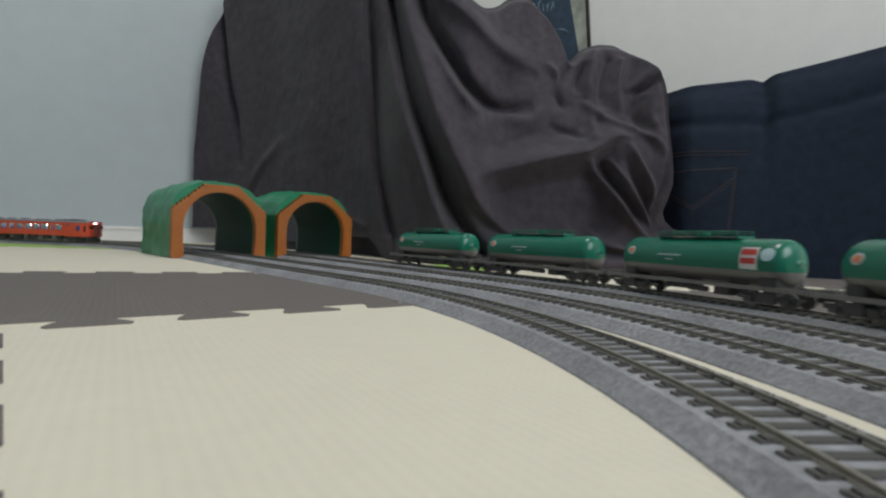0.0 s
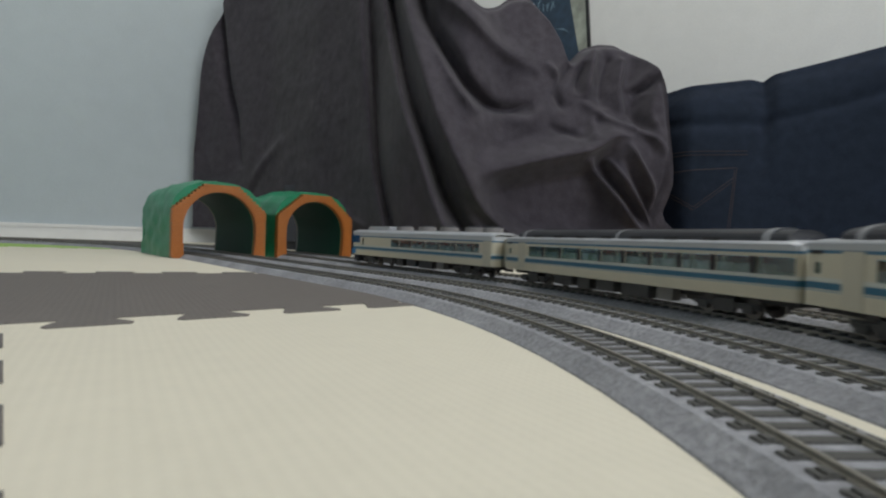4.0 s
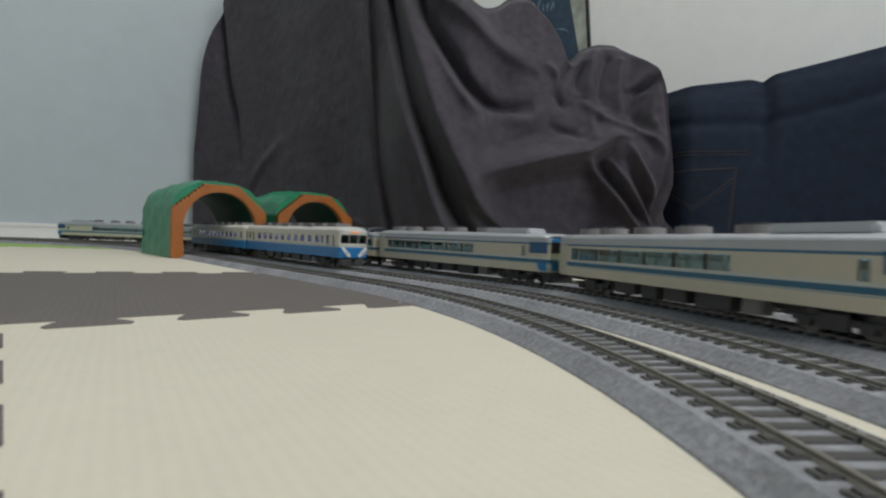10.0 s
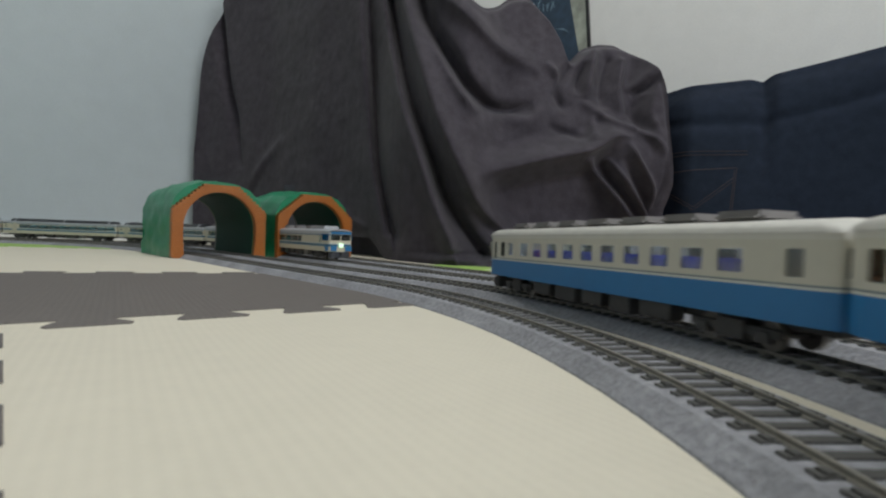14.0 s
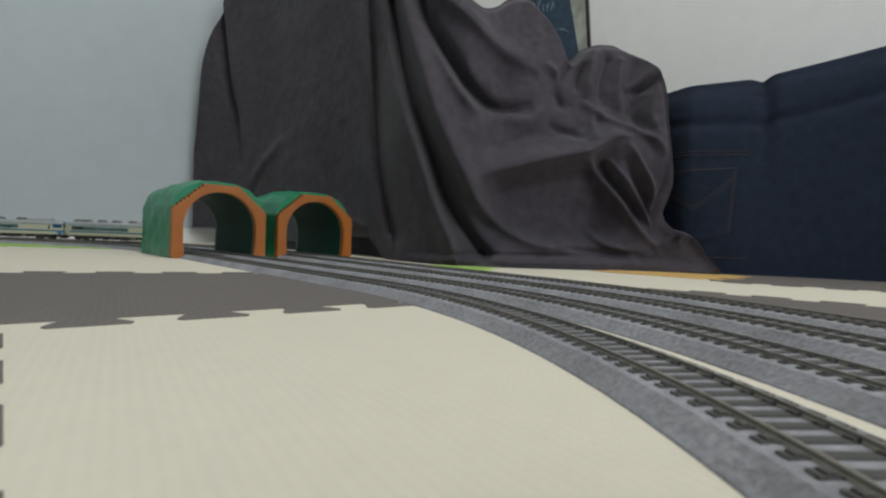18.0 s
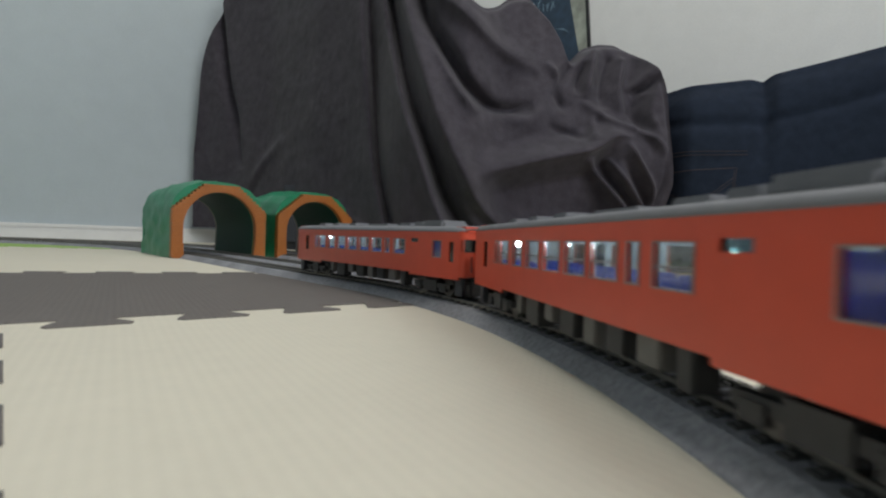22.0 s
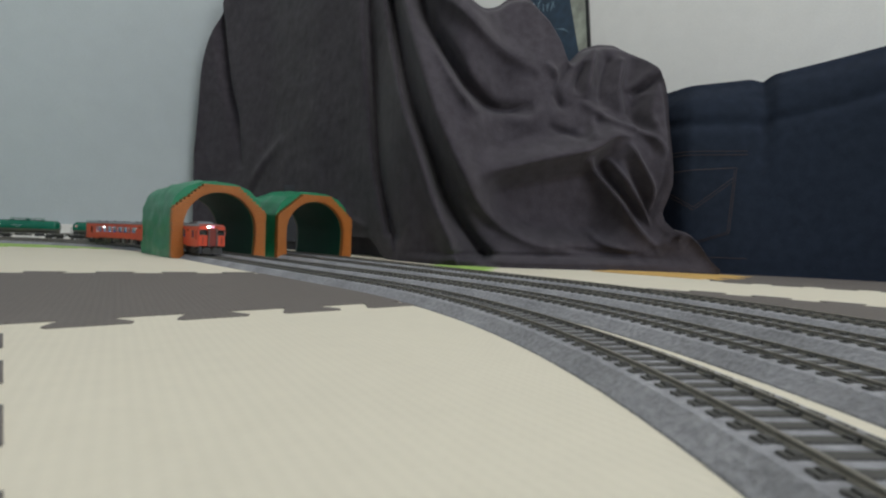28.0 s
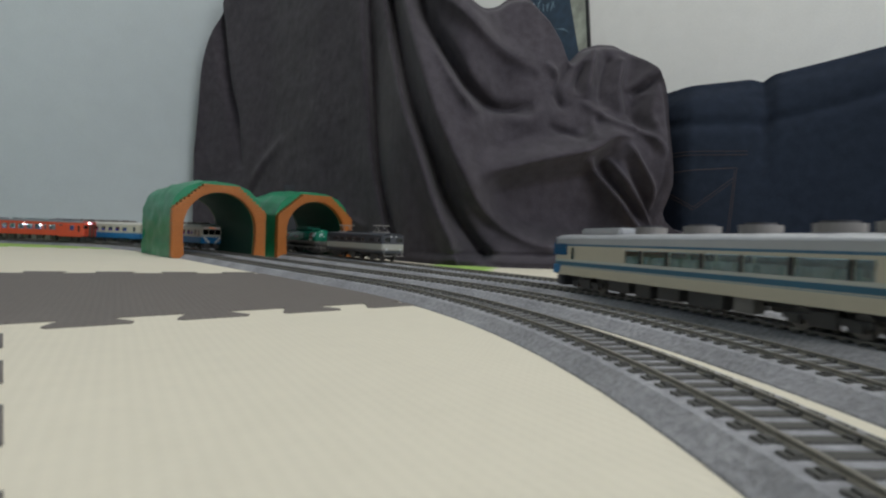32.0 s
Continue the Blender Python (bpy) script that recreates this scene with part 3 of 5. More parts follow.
RIDGE = [(0.03, 0.140), (0.072, 0.154), (0.148, 0.174), (0.236, 0.195), (0.278, 0.221), (0.315, 0.223), (0.345, 0.19)]


def fold_field(xs, zs):
    """How far the folds stand forward at the places given."""
    total = np.zeros_like(xs)
    for course, w0, w1, amount, fade0, fade1 in FOLDS:
        pts = curve_through(course)
        best, along_, hand = np.full_like(xs, 9.0), np.zeros_like(xs), np.zeros_like(xs)
        n = len(pts) - 1
        for i, (a, b) in enumerate(zip(pts, pts[1:])):
            dx, dz = b.x - a.x, b.y - a.y
            f = np.clip(((xs - a.x) * dx + (zs - a.y) * dz) / (dx * dx + dz * dz + 1e-12), 0, 1)
            d = np.hypot(xs - a.x - f * dx, zs - a.y - f * dz)
            near = d < best
            best = np.where(near, d, best)
            along_ = np.where(near, (i + f) / n, along_)
            hand = np.where(near, dx * (zs - a.y) - dz * (xs - a.x), hand)
        width = np.where(hand > 0, w1, w0)
        power = np.ones_like(xs)
        if fade0:
            power = power * np.clip(along_ / 0.3, 0, 1) ** 0.7
        if fade1:
            power = power * np.clip((1 - along_) / 0.3, 0, 1) ** 0.7
        total += 1.2 * amount * power / np.cosh(np.minimum(best / width, 12) * 1.15) ** 2
    return total


def blanket():
    nx, nz = 420, 230
    rows, vs, fs = [], [], []
    for i in range(nx + 1):
        x = -0.678 + 1.110 * i / nx
        top = sum(line_at(TOPS, x + o) for o in (-0.009, -0.0045, 0, 0.0045, 0.009)) / 5
        hem = 0.038 * ease(x, -0.10, -0.15) + 0.010 * ease(x, -0.3, -0.6)
        rows.append([(x, hem + (top - hem) * j / nz) for j in range(nz + 1)])
    grid = np.array(rows)
    forward = fold_field(grid[:, :, 0], grid[:, :, 1])
    for i in range(nx + 1):
        foot = sum(line_at(FEET, rows[i][0][0] + o) for o in (-0.04, -0.02, 0, 0.02, 0.04)) / 5
        for j in range(nz + 1):
            x, z = rows[i][j]
            b = j / nz
            y = foot + 0.045 * ease(z - line_at(RIDGE, x), -0.006, 0.05) * ease(x, 0.02, 0.10) * ease(x, 0.36, 0.31) + 0.02 * ease(z, 0.02, 0.10) * ease(x, 0.0, 0.1)
            y -= float(forward[i, j]) * (1 - 0.7 * ease(b, 0.88, 1.0)) * (1 - 0.75 * ease(x, 0.345, 0.38) * ease(z, 0.06, 0.10))
            y += 0.005 * noise.noise(Vector((x * 13, z * 8, 2.0))) + 0.0015 * noise.noise(Vector((x * 42, z * 30, 5.0))) + 0.0006 * noise.noise(Vector((x * 120, z * 70, 9.0)))
            y += 0.046 * ease(line_at(RIDGE, x) - z, 0.0, 0.040) * ease(z, 0.015, 0.075) * ease(x, 0.03, 0.10) * ease(x, 0.31, 0.25)
            y -= 0.016 * ease(z, 0.030, 0.0) * ease(x, -0.06, 0.0)
            y += 0.05 * ease(b, 0.93, 1.0)
            x -= 0.024 * math.exp(-((z - 0.092) / 0.034) ** 2) * ease(x, 0.325, 0.384) * ease(x, 0.400, 0.388)
            back = (1 + 0.14 * ease(x, -0.16, -0.60)) * (1 + 0.15 * ease(z, 0.16, 0.55) * ease(x, -0.19, -0.10))        # it falls back towards the wall and leans on the chair
            vs.append((x * back, y * back, EYE + (z - EYE) * back))
        for j in range(1, 5):
            last = vs[-1]
            vs.append((last[0], last[1] + 0.06, last[2] - 0.004 * j))
    m = nz + 5
    for i in range(nx):
        for j in range(m - 1):
            a = i * m + j
            fs.append((a, a + m, a + m + 1, a + 1))
    ob = sheet("blanket", vs, fs, "blanket")
    # added sheet that keeps the gap below the raised hem dark
    under, cols = [], 40
    for i in range(cols + 1):
        x = -0.47 + 0.42 * i / cols
        back = 1 + 0.14 * ease(x, -0.16, -0.60)
        y = line_at(FEET, x) + 0.035 + 0.010 * noise.noise(Vector((x * 20, 1.0, 4.0)))
        under += [(x * back, (y + 0.012 * j / 4) * back, 0.0012 + 0.075 * j / 4) for j in range(5)]
    sheet("hem_gap_sheet", under, [(5 * i + j, 5 * i + j + 5, 5 * i + j + 6, 5 * i + j + 1) for i in range(cols) for j in range(4)], "blanket", ob)
    return tagged(ob, "dark grey fleece blanket draped over a low chair", "blanket")


blanket()


def jeans():
    top = thing("jeans", "dark blue denim jeans draped over a low box", "jeans")
    a, b = Vector((0.372, 0.908)), Vector((0.665, 0.788))
    d = (b - a).normalized()
    n = Vector((d.y, -d.x))

    def crest(s):
        return line_at([(-0.05, 0.318), (0.13, 0.330), (0.150, 0.327), (0.165, 0.336), (0.30, 0.362), (0.65, 0.44)], s)

    def spot(s, z, off=0.0):
        wave = 0.006 * math.sin(s * 17 + z * 6) + 0.004 * noise.noise(Vector((s * 12, z * 10, 1.5))) - 0.010 * math.exp(-((s - 0.150) / 0.012) ** 2) * ease(z, 0.10, 0.30)
        drop = crest(s) - z
        wave -= 0.007 * math.exp(-((drop - 0.072 - 0.010 * math.sin(s * 9)) / 0.010) ** 2) + 0.004 * math.exp(-((drop - 0.034) / 0.006) ** 2) * math.exp(-((s - 0.150) / 0.05) ** 2)
        p = a + d * s + n * (wave + off) - n * (0.032 * ease(s, 0.045, -0.008) + 0.018 * ease(drop, 0.10, 0.0) + 0.026 * ease(drop, 0.045, 0.0) ** 1.5)
        return (p.x, p.y, z)

    nx, nz = 150, 60
    vs, fs = [], []
    for i in range(nx + 1):
        s = -0.008 + 0.658 * i / nx
        for j in range(nz + 1):
            vs.append(spot(s, crest(s) * j / nz))
        x, y, z = vs[-1]
        for k in range(1, 4):
            vs.append((x - n.x * 0.07 * k, y - n.y * 0.07 * k, z - 0.003 * k * k))
    m = nz + 4
    for i in range(nx):
        for j in range(m - 1):
            q = i * m + j
            fs.append((q, q + m, q + m + 1, q + 1))
    sheet("trouser_leg", vs, fs, "denim", top)

    def stitch(name, pts, w=0.0011):
        vs, fs = [], []
        line = resample(pts, 40)
        for i, (s, z) in enumerate(line):
            t = Vector(line[min(i + 1, 40)]) - Vector(line[max(i - 1, 0)])
            q = Vector((-t.y, t.x)).normalized() * w / 2
            vs += [spot(s - q.x, z - q.y, 0.0012), spot(s + q.x, z + q.y, 0.0012), spot(s + q.x, z + q.y, 0.0004), spot(s - q.x, z - q.y, 0.0004)]
        for i in range(40):
            for j in range(3):
                fs.append((4 * i + j, 4 * i + j + 1, 4 * i + j + 5, 4 * i + j + 4))
        sheet(name, vs, fs, "thread", top, "rust-coloured stitching")

    # back pocket: a second layer of cloth
    pocket = [(0.000, 0.168), (0.112, 0.174), (0.104, 0.066), (0.052, 0.047), (0.000, 0.068)]
    vs, fs = [], []
    g = 12
    for i in range(g + 1):
        s = 0.112 * i / g
        lo = line_at([(0.0, 0.068), (0.052, 0.047), (0.104, 0.066), (0.112, 0.069)], s)
        hi = 0.168 + 0.006 * i / g
        for j in range(g + 1):
            vs.append(spot(s, lo + (hi - lo) * j / g, 0.0009))
    for i in range(g):
        for j in range(g):
            q = i * (g + 1) + j
            fs.append((q, q + g + 1, q + g + 2, q + 1))
    sheet("back_pocket", vs, fs, "denim", top, "denim back pocket")
    stitch("stitching", [(0.0, 0.168), (0.110, 0.174)], 0.0014)
    stitch("stitching", [(0.110, 0.174), (0.103, 0.067), (0.052, 0.048), (0.0, 0.069)])
    stitch("stitching", [(0.107, 0.171), (0.100, 0.069), (0.052, 0.051), (0.0, 0.073)])
    stitch("stitching", [(0.0, 0.140), (0.048, 0.109), (0.106, 0.158)])
    stitch("stitching", [(0.0, 0.135), (0.048, 0.104), (0.106, 0.152)])
    stitch("stitching", [(0.0, 0.202), (0.125, 0.201)])
    stitch("stitching", [(0.0, 0.196), (0.125, 0.195)])
    stitch("stitching", [(0.0, 0.026), (0.130, 0.027)])
    return top


jeans()


def chair_under_cloth():
    """What holds the cloth up: a low padded chair and a box behind the denim."""
    top = thing("low_chair", "low padded chair hidden under the fleece blanket", "chair")
    bm = bmesh.new()
    box(bm, 0.05, 0.33, 1.02, 1.30, 0.0, 0.18, 0.02)
    part("seat", bm, "dark_unit", top)
    bm = bmesh.new()
    box(bm, -0.45, 0.05, 1.42, 1.6, 0.0, 0.70, 0.03)
    part("backrest", bm, "dark_unit", top)
    # added dark block, so that the gap under the blanket's hem stays dark
    bm = bmesh.new()
    box(bm, -0.42, -0.02, 1.30, 1.42, 0.0, 0.16, 0.02)
    part("base", bm, "dark_unit", top)


chair_under_cloth()


def poster():
    """A print that hangs a little askew, with a pale edge strip and a black frame rail."""
    top = thing("poster", "dark blue poster with a pale edge strip on the wall", "poster")

    def rail(z):
        return 0.986 + (z - 0.653) * 0.102

    def strip(z):
        return 1.017 + (z - 0.637) * 0.234

    def slab(name, corners, material, off, label=""):
        vs = [at(1.449 - off, v, z) for v, z in corners] + [at(1.4495, v, z) for v, z in corners]
        k = len(corners)
        fs = [tuple(range(k))] + [(q, k + q, k + (q + 1) % k, (q + 1) % k) for q in range(k)]
        sheet(name, vs, fs, material, top, label, smooth=False)

    lo, hi = 0.56, 1.15
    slab("print", [(strip(lo), lo), (1.30, lo), (1.30, hi), (strip(hi), hi)], "poster", 0.003)
    slab("border", [(rail(lo), lo), (strip(lo), lo), (strip(hi), hi), (rail(hi), hi)], "poster_edge", 0.004, "pale mottled edge strip")
    slab("frame", [(rail(lo) - 0.009, lo), (rail(lo), lo), (rail(hi), hi), (rail(hi) - 0.009, hi)], "black", 0.007, "black frame rail")
    # pale brush strokes on the print
    rng = random.Random(5)
    for i in range(9):
        v, z = 1.205 - 0.011 * i + rng.uniform(-0.006, 0.006), 0.846 + rng.uniform(-0.012, 0.022)
        t, w = rng.uniform(-0.012, 0.012), rng.uniform(0.002, 0.004)
        slab("brush_stroke", [(v, z - 0.014), (v + w, z - 0.012), (v + w + t, z + 0.014), (v + t, z + 0.012)], "poster_stroke", 0.0036)
    slab("brush_stroke", [(1.118, 0.756), (1.084, 0.744), (1.060, 0.728), (1.086, 0.750)], "poster_stroke", 0.0036)


poster()


# ---- rolling stock: x along the track, y towards the inside of the oval, z up from the rail head ----
def panel(bm, spot, a0, a1, z0, z1, holes, depth=0.0008):
    """A wall with openings; spot(a, z, inward) gives the place. Every opening gets its reveal."""
    ca = sorted({a0, a1, *(h[i] for h in holes for i in (0, 1) if a0 < h[i] < a1)})
    cz = sorted({z0, z1, *(h[i] for h in holes for i in (2, 3) if z0 < h[i] < z1)})
    grid = {}

    def vert(a, z):
        if (a, z) not in grid:
            grid[a, z] = bm.verts.new(spot(a, z, 0.0))
        return grid[a, z]

    for p, q in zip(ca, ca[1:]):
        for r, s in zip(cz, cz[1:]):
            ma, mz = (p + q) / 2, (r + s) / 2
            if not any(h[0] < ma < h[1] and h[2] < mz < h[3] for h in holes):
                bm.faces.new((vert(p, r), vert(q, r), vert(q, s), vert(p, s)))
    for h in holes:
        c = [(h[0], h[2]), (h[1], h[2]), (h[1], h[3]), (h[0], h[3])]
        for (pa, pz), (qa, qz) in zip(c, c[1:] + c[:1]):
            bm.faces.new([bm.verts.new(spot(*k)) for k in ((pa, pz, 0), (qa, qz, 0), (qa, qz, depth), (pa, pz, depth))])


def pane_mesh(spot, h, inset=0.0006):
    c = [(h[0], h[2]), (h[1], h[2]), (h[1], h[3]), (h[0], h[3])]
    bm = bmesh.new()
    f = [bm.verts.new(spot(a, z, inset)) for a, z in c]
    g = [bm.verts.new(spot(a, z, inset + 0.0003)) for a, z in c]
    bm.faces.new(f)
    bm.faces.new(g[::-1])
    for i in range(4):
        j = (i + 1) % 4
        bm.faces.new((f[i], f[j], g[j], g[i]))
    return bm


def frame_mesh(spot, h, w=0.0006):
    bm = bmesh.new()
    for x0, x1, z0, z1 in ((h[0] - w, h[1] + w, h[3], h[3] + w), (h[0] - w, h[1] + w, h[2] - w, h[2]), (h[0] - w, h[0], h[2], h[3]), (h[1], h[1] + w, h[2], h[3])):
        c = [(x0, z0), (x1, z0), (x1, z1), (x0, z1)]
        f = [bm.verts.new(spot(a, z, -0.00025)) for a, z in c]
        g = [bm.verts.new(spot(a, z, 0.0001)) for a, z in c]
        bm.faces.new(f)
        for i in range(4):
            j = (i + 1) % 4
            bm.faces.new((f[i], g[i], g[j], f[j]))
    return bm


def bogie(parent, x, material="under", wheelbase=0.026, r=0.0054):
    b = part("bogie", boxes([(x - 0.004, x + 0.004, -0.0112, 0.0112, 0.0060, 0.0110)]), material, parent)
    for s in (-1, 1):
        rows = [(x - 0.019, x + 0.019, s * 0.0125 - 0.0012, s * 0.0125 + 0.0012, 0.0052, 0.0082), (x - 0.006, x + 0.006, s * 0.0132 - 0.0013, s * 0.0132 + 0.0013, 0.0030, 0.0100)]
        for d in (-1, 1):
            rows.append((x + d * wheelbase / 2 - 0.003, x + d * wheelbase / 2 + 0.003, s * 0.0134 - 0.0012, s * 0.0134 + 0.0012, 0.0032, 0.0072))
        part("side_frame", boxes(rows), material, b)
    for d in (-1, 1):
        bm = bmesh.new()
        cx = x + d * wheelbase / 2
        for s in (-1, 1):
            rod(bm, (cx, s * 0.0072, r), (cx, s * 0.0094, r), r, 18)
        rod(bm, (cx, -0.008, r), (cx, 0.008, r), 0.0011, 8)
        part("wheelset", bm, "wheel", b)
    return b


def car_body(parent, paint, roof, sides, near_end=(), far_end=(), half=0.1285, w=0.0181, sill=0.0125, gutter=0.0414, crown=0.0468, glass="glass_clear", frames="",
             pane_of=None, nose=0.0022):
    """Shell with openings, panes in them, a rounded roof and a floor. near_end: openings in the end at -x, far_end: at +x, as (y0, y1, z0, z1)."""
    bm = bmesh.new()
    c = 0.0022

    def side(s):
        return lambda a, z, i: (a, s * (w - i), z)

    def end(s):
        return lambda a, z, i: (s * (half - i), a, z)

    for s in (-1, 1):
        panel(bm, side(s), -half + (nose if near_end else c), half - (nose if far_end else c), sill, gutter, sides)
    panel(bm, end(-1), -w + c, w - c, sill, gutter, list(near_end))
    panel(bm, end(1), -w + c, w - c, sill, gutter, list(far_end))
    for sx in (-1, 1):
        for sy in (-1, 1):
            k = nose if (near_end if sx < 0 else far_end) else c
            ring = [(sx * (half - k), sy * w), (sx * (half - k * 0.55), sy * (w - c * 0.22)), (sx * (half - k * 0.22), sy * (w - c * 0.55)), (sx * half, sy * (w - c))]
            for p, q in zip(ring, ring[1:]):
                bm.faces.new([bm.verts.new((*k, z)) for k, z in ((p, sill), (q, sill), (q, gutter), (p, gutter))])
    bmesh.ops.remove_doubles(bm, verts=bm.verts, dist=0.00001)
    body = part("body", bm, paint, parent)
    # roof
    n = 14
    vs, fs = [], []
    for x, f, dz in ((-half, 0.90, 0.0), (-half + 0.002, 0.98, 0.5), (-half + 0.006, 1.0, 1.0), (half - 0.006, 1.0, 1.0), (half - 0.002, 0.98, 0.5), (half, 0.90, 0.0)):
        for i in range(n + 1):
            a = math.pi * i / n
            y = math.copysign(abs(math.cos(a)) ** 0.75, math.cos(a)) * (w + 0.0003) * f
            vs.append((x, y, gutter + (crown - gutter) * math.sin(a) ** 0.75 * (0.45 + 0.55 * dz)))
    m = n + 1
    for r in range(5):
        for i in range(n):
            fs.append((r * m + i, r * m + i + 1, (r + 1) * m + i + 1, (r + 1) * m + i))
    fs += [tuple(range(m)), tuple(range(5 * m, 6 * m))]
    rf = sheet("roof", vs, fs, roof, parent)
    part("gutter", boxes([(-half + 0.004, half - 0.004, s * w - 0.0004, s * w + 0.0004, gutter - 0.0003, gutter + 0.0005) for s in (-1, 1)]), roof, rf)
    part("floor_pan", boxes([(-half + 0.003, half - 0.003, -w + 0.0012, w - 0.0012, sill, sill + 0.0012)]), "under", parent)
    for s in (-1, 1):
        for h in sides:
            g = (pane_of or {}).get(h, glass)
            pn = part("window", pane_mesh(side(s), h), g, parent)
            if frames and g == glass:
                part("window_frame", frame_mesh(side(s), h, 0.0004), frames, pn)
    for s, holes in ((-1, near_end), (1, far_end)):
        for h in holes:
            pn = part("end_window", pane_mesh(end(s), h), "glass_dark", parent)
            part("window_seal", frame_mesh(end(s), h, 0.0005), "black", pn)
    return body


def mm(*rows):
    return [tuple(v / 1000 for v in r) for r in rows]


def coupler(parent, half):
    for s in (-1, 1):
        part("coupler", boxes([(s * (half + 0.0015) - 0.0040, s * (half + 0.0015) + 0.0040, -0.0016, 0.0016, 0.0078, 0.0105)]), "under", parent)


def gangway(parent, x, s, material="under"):
    part("gangway", boxes([(x, x + s * 0.0032, -0.0062, 0.0062, 0.0135, 0.0385)] if s > 0 else [(x - 0.0032, x, -0.0062, 0.0062, 0.0135, 0.0385)], 0.0006), material, parent)


def red_car(lit=True):
    """lit: the lamps at the near end burn; at a coupled end they are dark."""
    top = thing("railcar", "vermilion diesel railcar with lit windows on the near track", "model train", "red two-car train")
    z0, z1 = 25.6, 35.6
    panes = [(78.5, 83.5), (63, 75.5), (45, 56.5), (26, 39.5), (7, 21), (-12, 2.5), (-30.5, -16), (-41, -35.5), (-61, -47)]
    sides = mm((98, 105.5, 22.5, 35.4), *[(p, q, z0, z1) for p, q in panes], (-76.5, -68, 34.0, 36.6), (-101, -92.5, 25.2, 35.2), (-113.5, -109, 22.8, 35.0), (-122, -118.5, 29.5, 36.2))
    sides = [(a - 0.002, b - 0.002, c, d) for a, b, c, d in sides]
    dim = {sides[0]: "glass_dark", sides[-4]: "glass_dark", sides[-2]: "glass_dark", sides[-1]: "glass_dark"}
    cab = mm((-15.8, -6.4, 29.5, 36.2), (6.4, 15.8, 29.5, 36.2))
    car_body(top, "red", "roof_grey", sides, near_end=cab, far_end=cab, half=0.1237, sill=0.0138, crown=0.0452, frames="frame_silver", pane_of=dim, nose=0.0032)
    for s in (-1, 1):
        for e in (-1, 1):
            x0, x1 = sorted((e * 0.0690, e * 0.1205))
            part("skirt", side_plate([(x0, 0.0122), (x1, 0.0122), (x1, 0.0138), (x0, 0.0138)], 0.0175, s, 0.0006), "red", top, "vermilion lower skirt")
    top.scale = (0.988, 1.0, 0.958)
    for a, b in panes:
        if b - a > 10:
            part("window_bar", boxes([(a / 1000 - 0.002, b / 1000 - 0.002, 0.0172, 0.0179, 0.0300, 0.0305)]), "frame_silver", top)
    # cabin
    cb = part("cabin_lining", boxes([(-0.122, 0.122, -0.0168, 0.0168, 0.0400, 0.0406), (-0.107, -0.1065, -0.0165, 0.0165, 0.0137, 0.040), (0.0935, 0.094, -0.0165, 0.0165, 0.0137, 0.040)]), "cabin", top)
    for s in (-1, 1):
        part("light_strip", boxes([(-0.094, 0.094, s * 0.009 - 0.0012, s * 0.009 + 0.0012, 0.0388, 0.0396)]), "strip", cb, "lit ceiling strip")
    for s in (-1, 1):
        bm = bmesh.new()
        panel(bm, lambda a, z, i: (a, s * (0.0168 - i), z), -0.120, 0.120, 0.0137, 0.0400, sides, 0.0002)
        part("inner_wall", bm, "cabin", top)
    for i in range(10):
        x = 0.082 - i * 0.0175
        for s in (-1, 1):
            part("seat", boxes([(x - 0.0016, x + 0.0016, s * 0.0105 - 0.0048, s * 0.0105 + 0.0048, 0.0137, 0.0268)], 0.0005), "seat_blue", top)
        part("curtain", boxes([(-0.1035, -0.0935, s * 0.0166 - 0.0003, s * 0.0166 + 0.0003, 0.0150, 0.0348)]), "curtain_blue", top, "bright blue door blind")
    for x in (0.0620, 0.0100, -0.0265):
        bm = bmesh.new()
        bmesh.ops.create_uvsphere(bm, u_segments=10, v_segments=6, radius=0.0011, matrix=Matrix.Translation((x, 0.0135, 0.0346)))
        part("cabin_led", bm, "led", top, "bright white cabin light")
    # tail end: door, lamps, plough
    for s in (-1, 1):
        e = s * 0.1252
        part("end_door", boxes([(min(e, e + s * 0.0018), max(e, e + s * 0.0018), -0.0044, 0.0044, 0.0135, 0.0372)], 0.0006), "dark_red", top)
        part("door_surround", boxes([(min(e, e + s * 0.0034), max(e, e + s * 0.0034), k * 0.0053 - 0.0009, k * 0.0053 + 0.0009, 0.0130, 0.0385) for k in (-1, 1)]
                                    + [(min(e, e + s * 0.0034), max(e, e + s * 0.0034), -0.0044, 0.0044, 0.0378, 0.0392)]), "door_rim", top, "brownish grey gangway surround")
        part("snow_plough", boxes([(min(e - s * 0.010, e), max(e - s * 0.010, e), -0.0120, 0.0120, 0.0022, 0.0105)], 0.0012), "under", top, "black snow plough")
        for k in (-1, 1):
            part("step", boxes([(s * 0.1170 - 0.0035, s * 0.1170 + 0.0035, k * 0.0135 - 0.0014, k * 0.0135 + 0.0014, 0.0022, 0.0122)], 0.0004), "dark_unit", top, "dark grey cab step")
        for k in (-1, 1):
            part("end_rail", boxes([(min(e, e + s * 0.0008), max(e, e + s * 0.0008), k * 0.0125 - 0.0004, k * 0.0125 + 0.0004, 0.017, 0.0265)]), "dark_red", top)
    # the white lamp, and a disc that gives the pinkish glow beside it
    for y, r, m_, words in ((0.0048, 0.0016, "white_lamp", "bright white lamp over the cab"), (-0.0005, 0.0017, "glow_pink", "pinkish glow disc over the cab")):
        bm = bmesh.new()
        rod(bm, (-0.1240, y, 0.0408), (-0.1262, y, 0.0408), r, 14)
        part("head_lamp", bm, m_ if lit else "silver", top, words if lit else "unlit lamp over the cab")
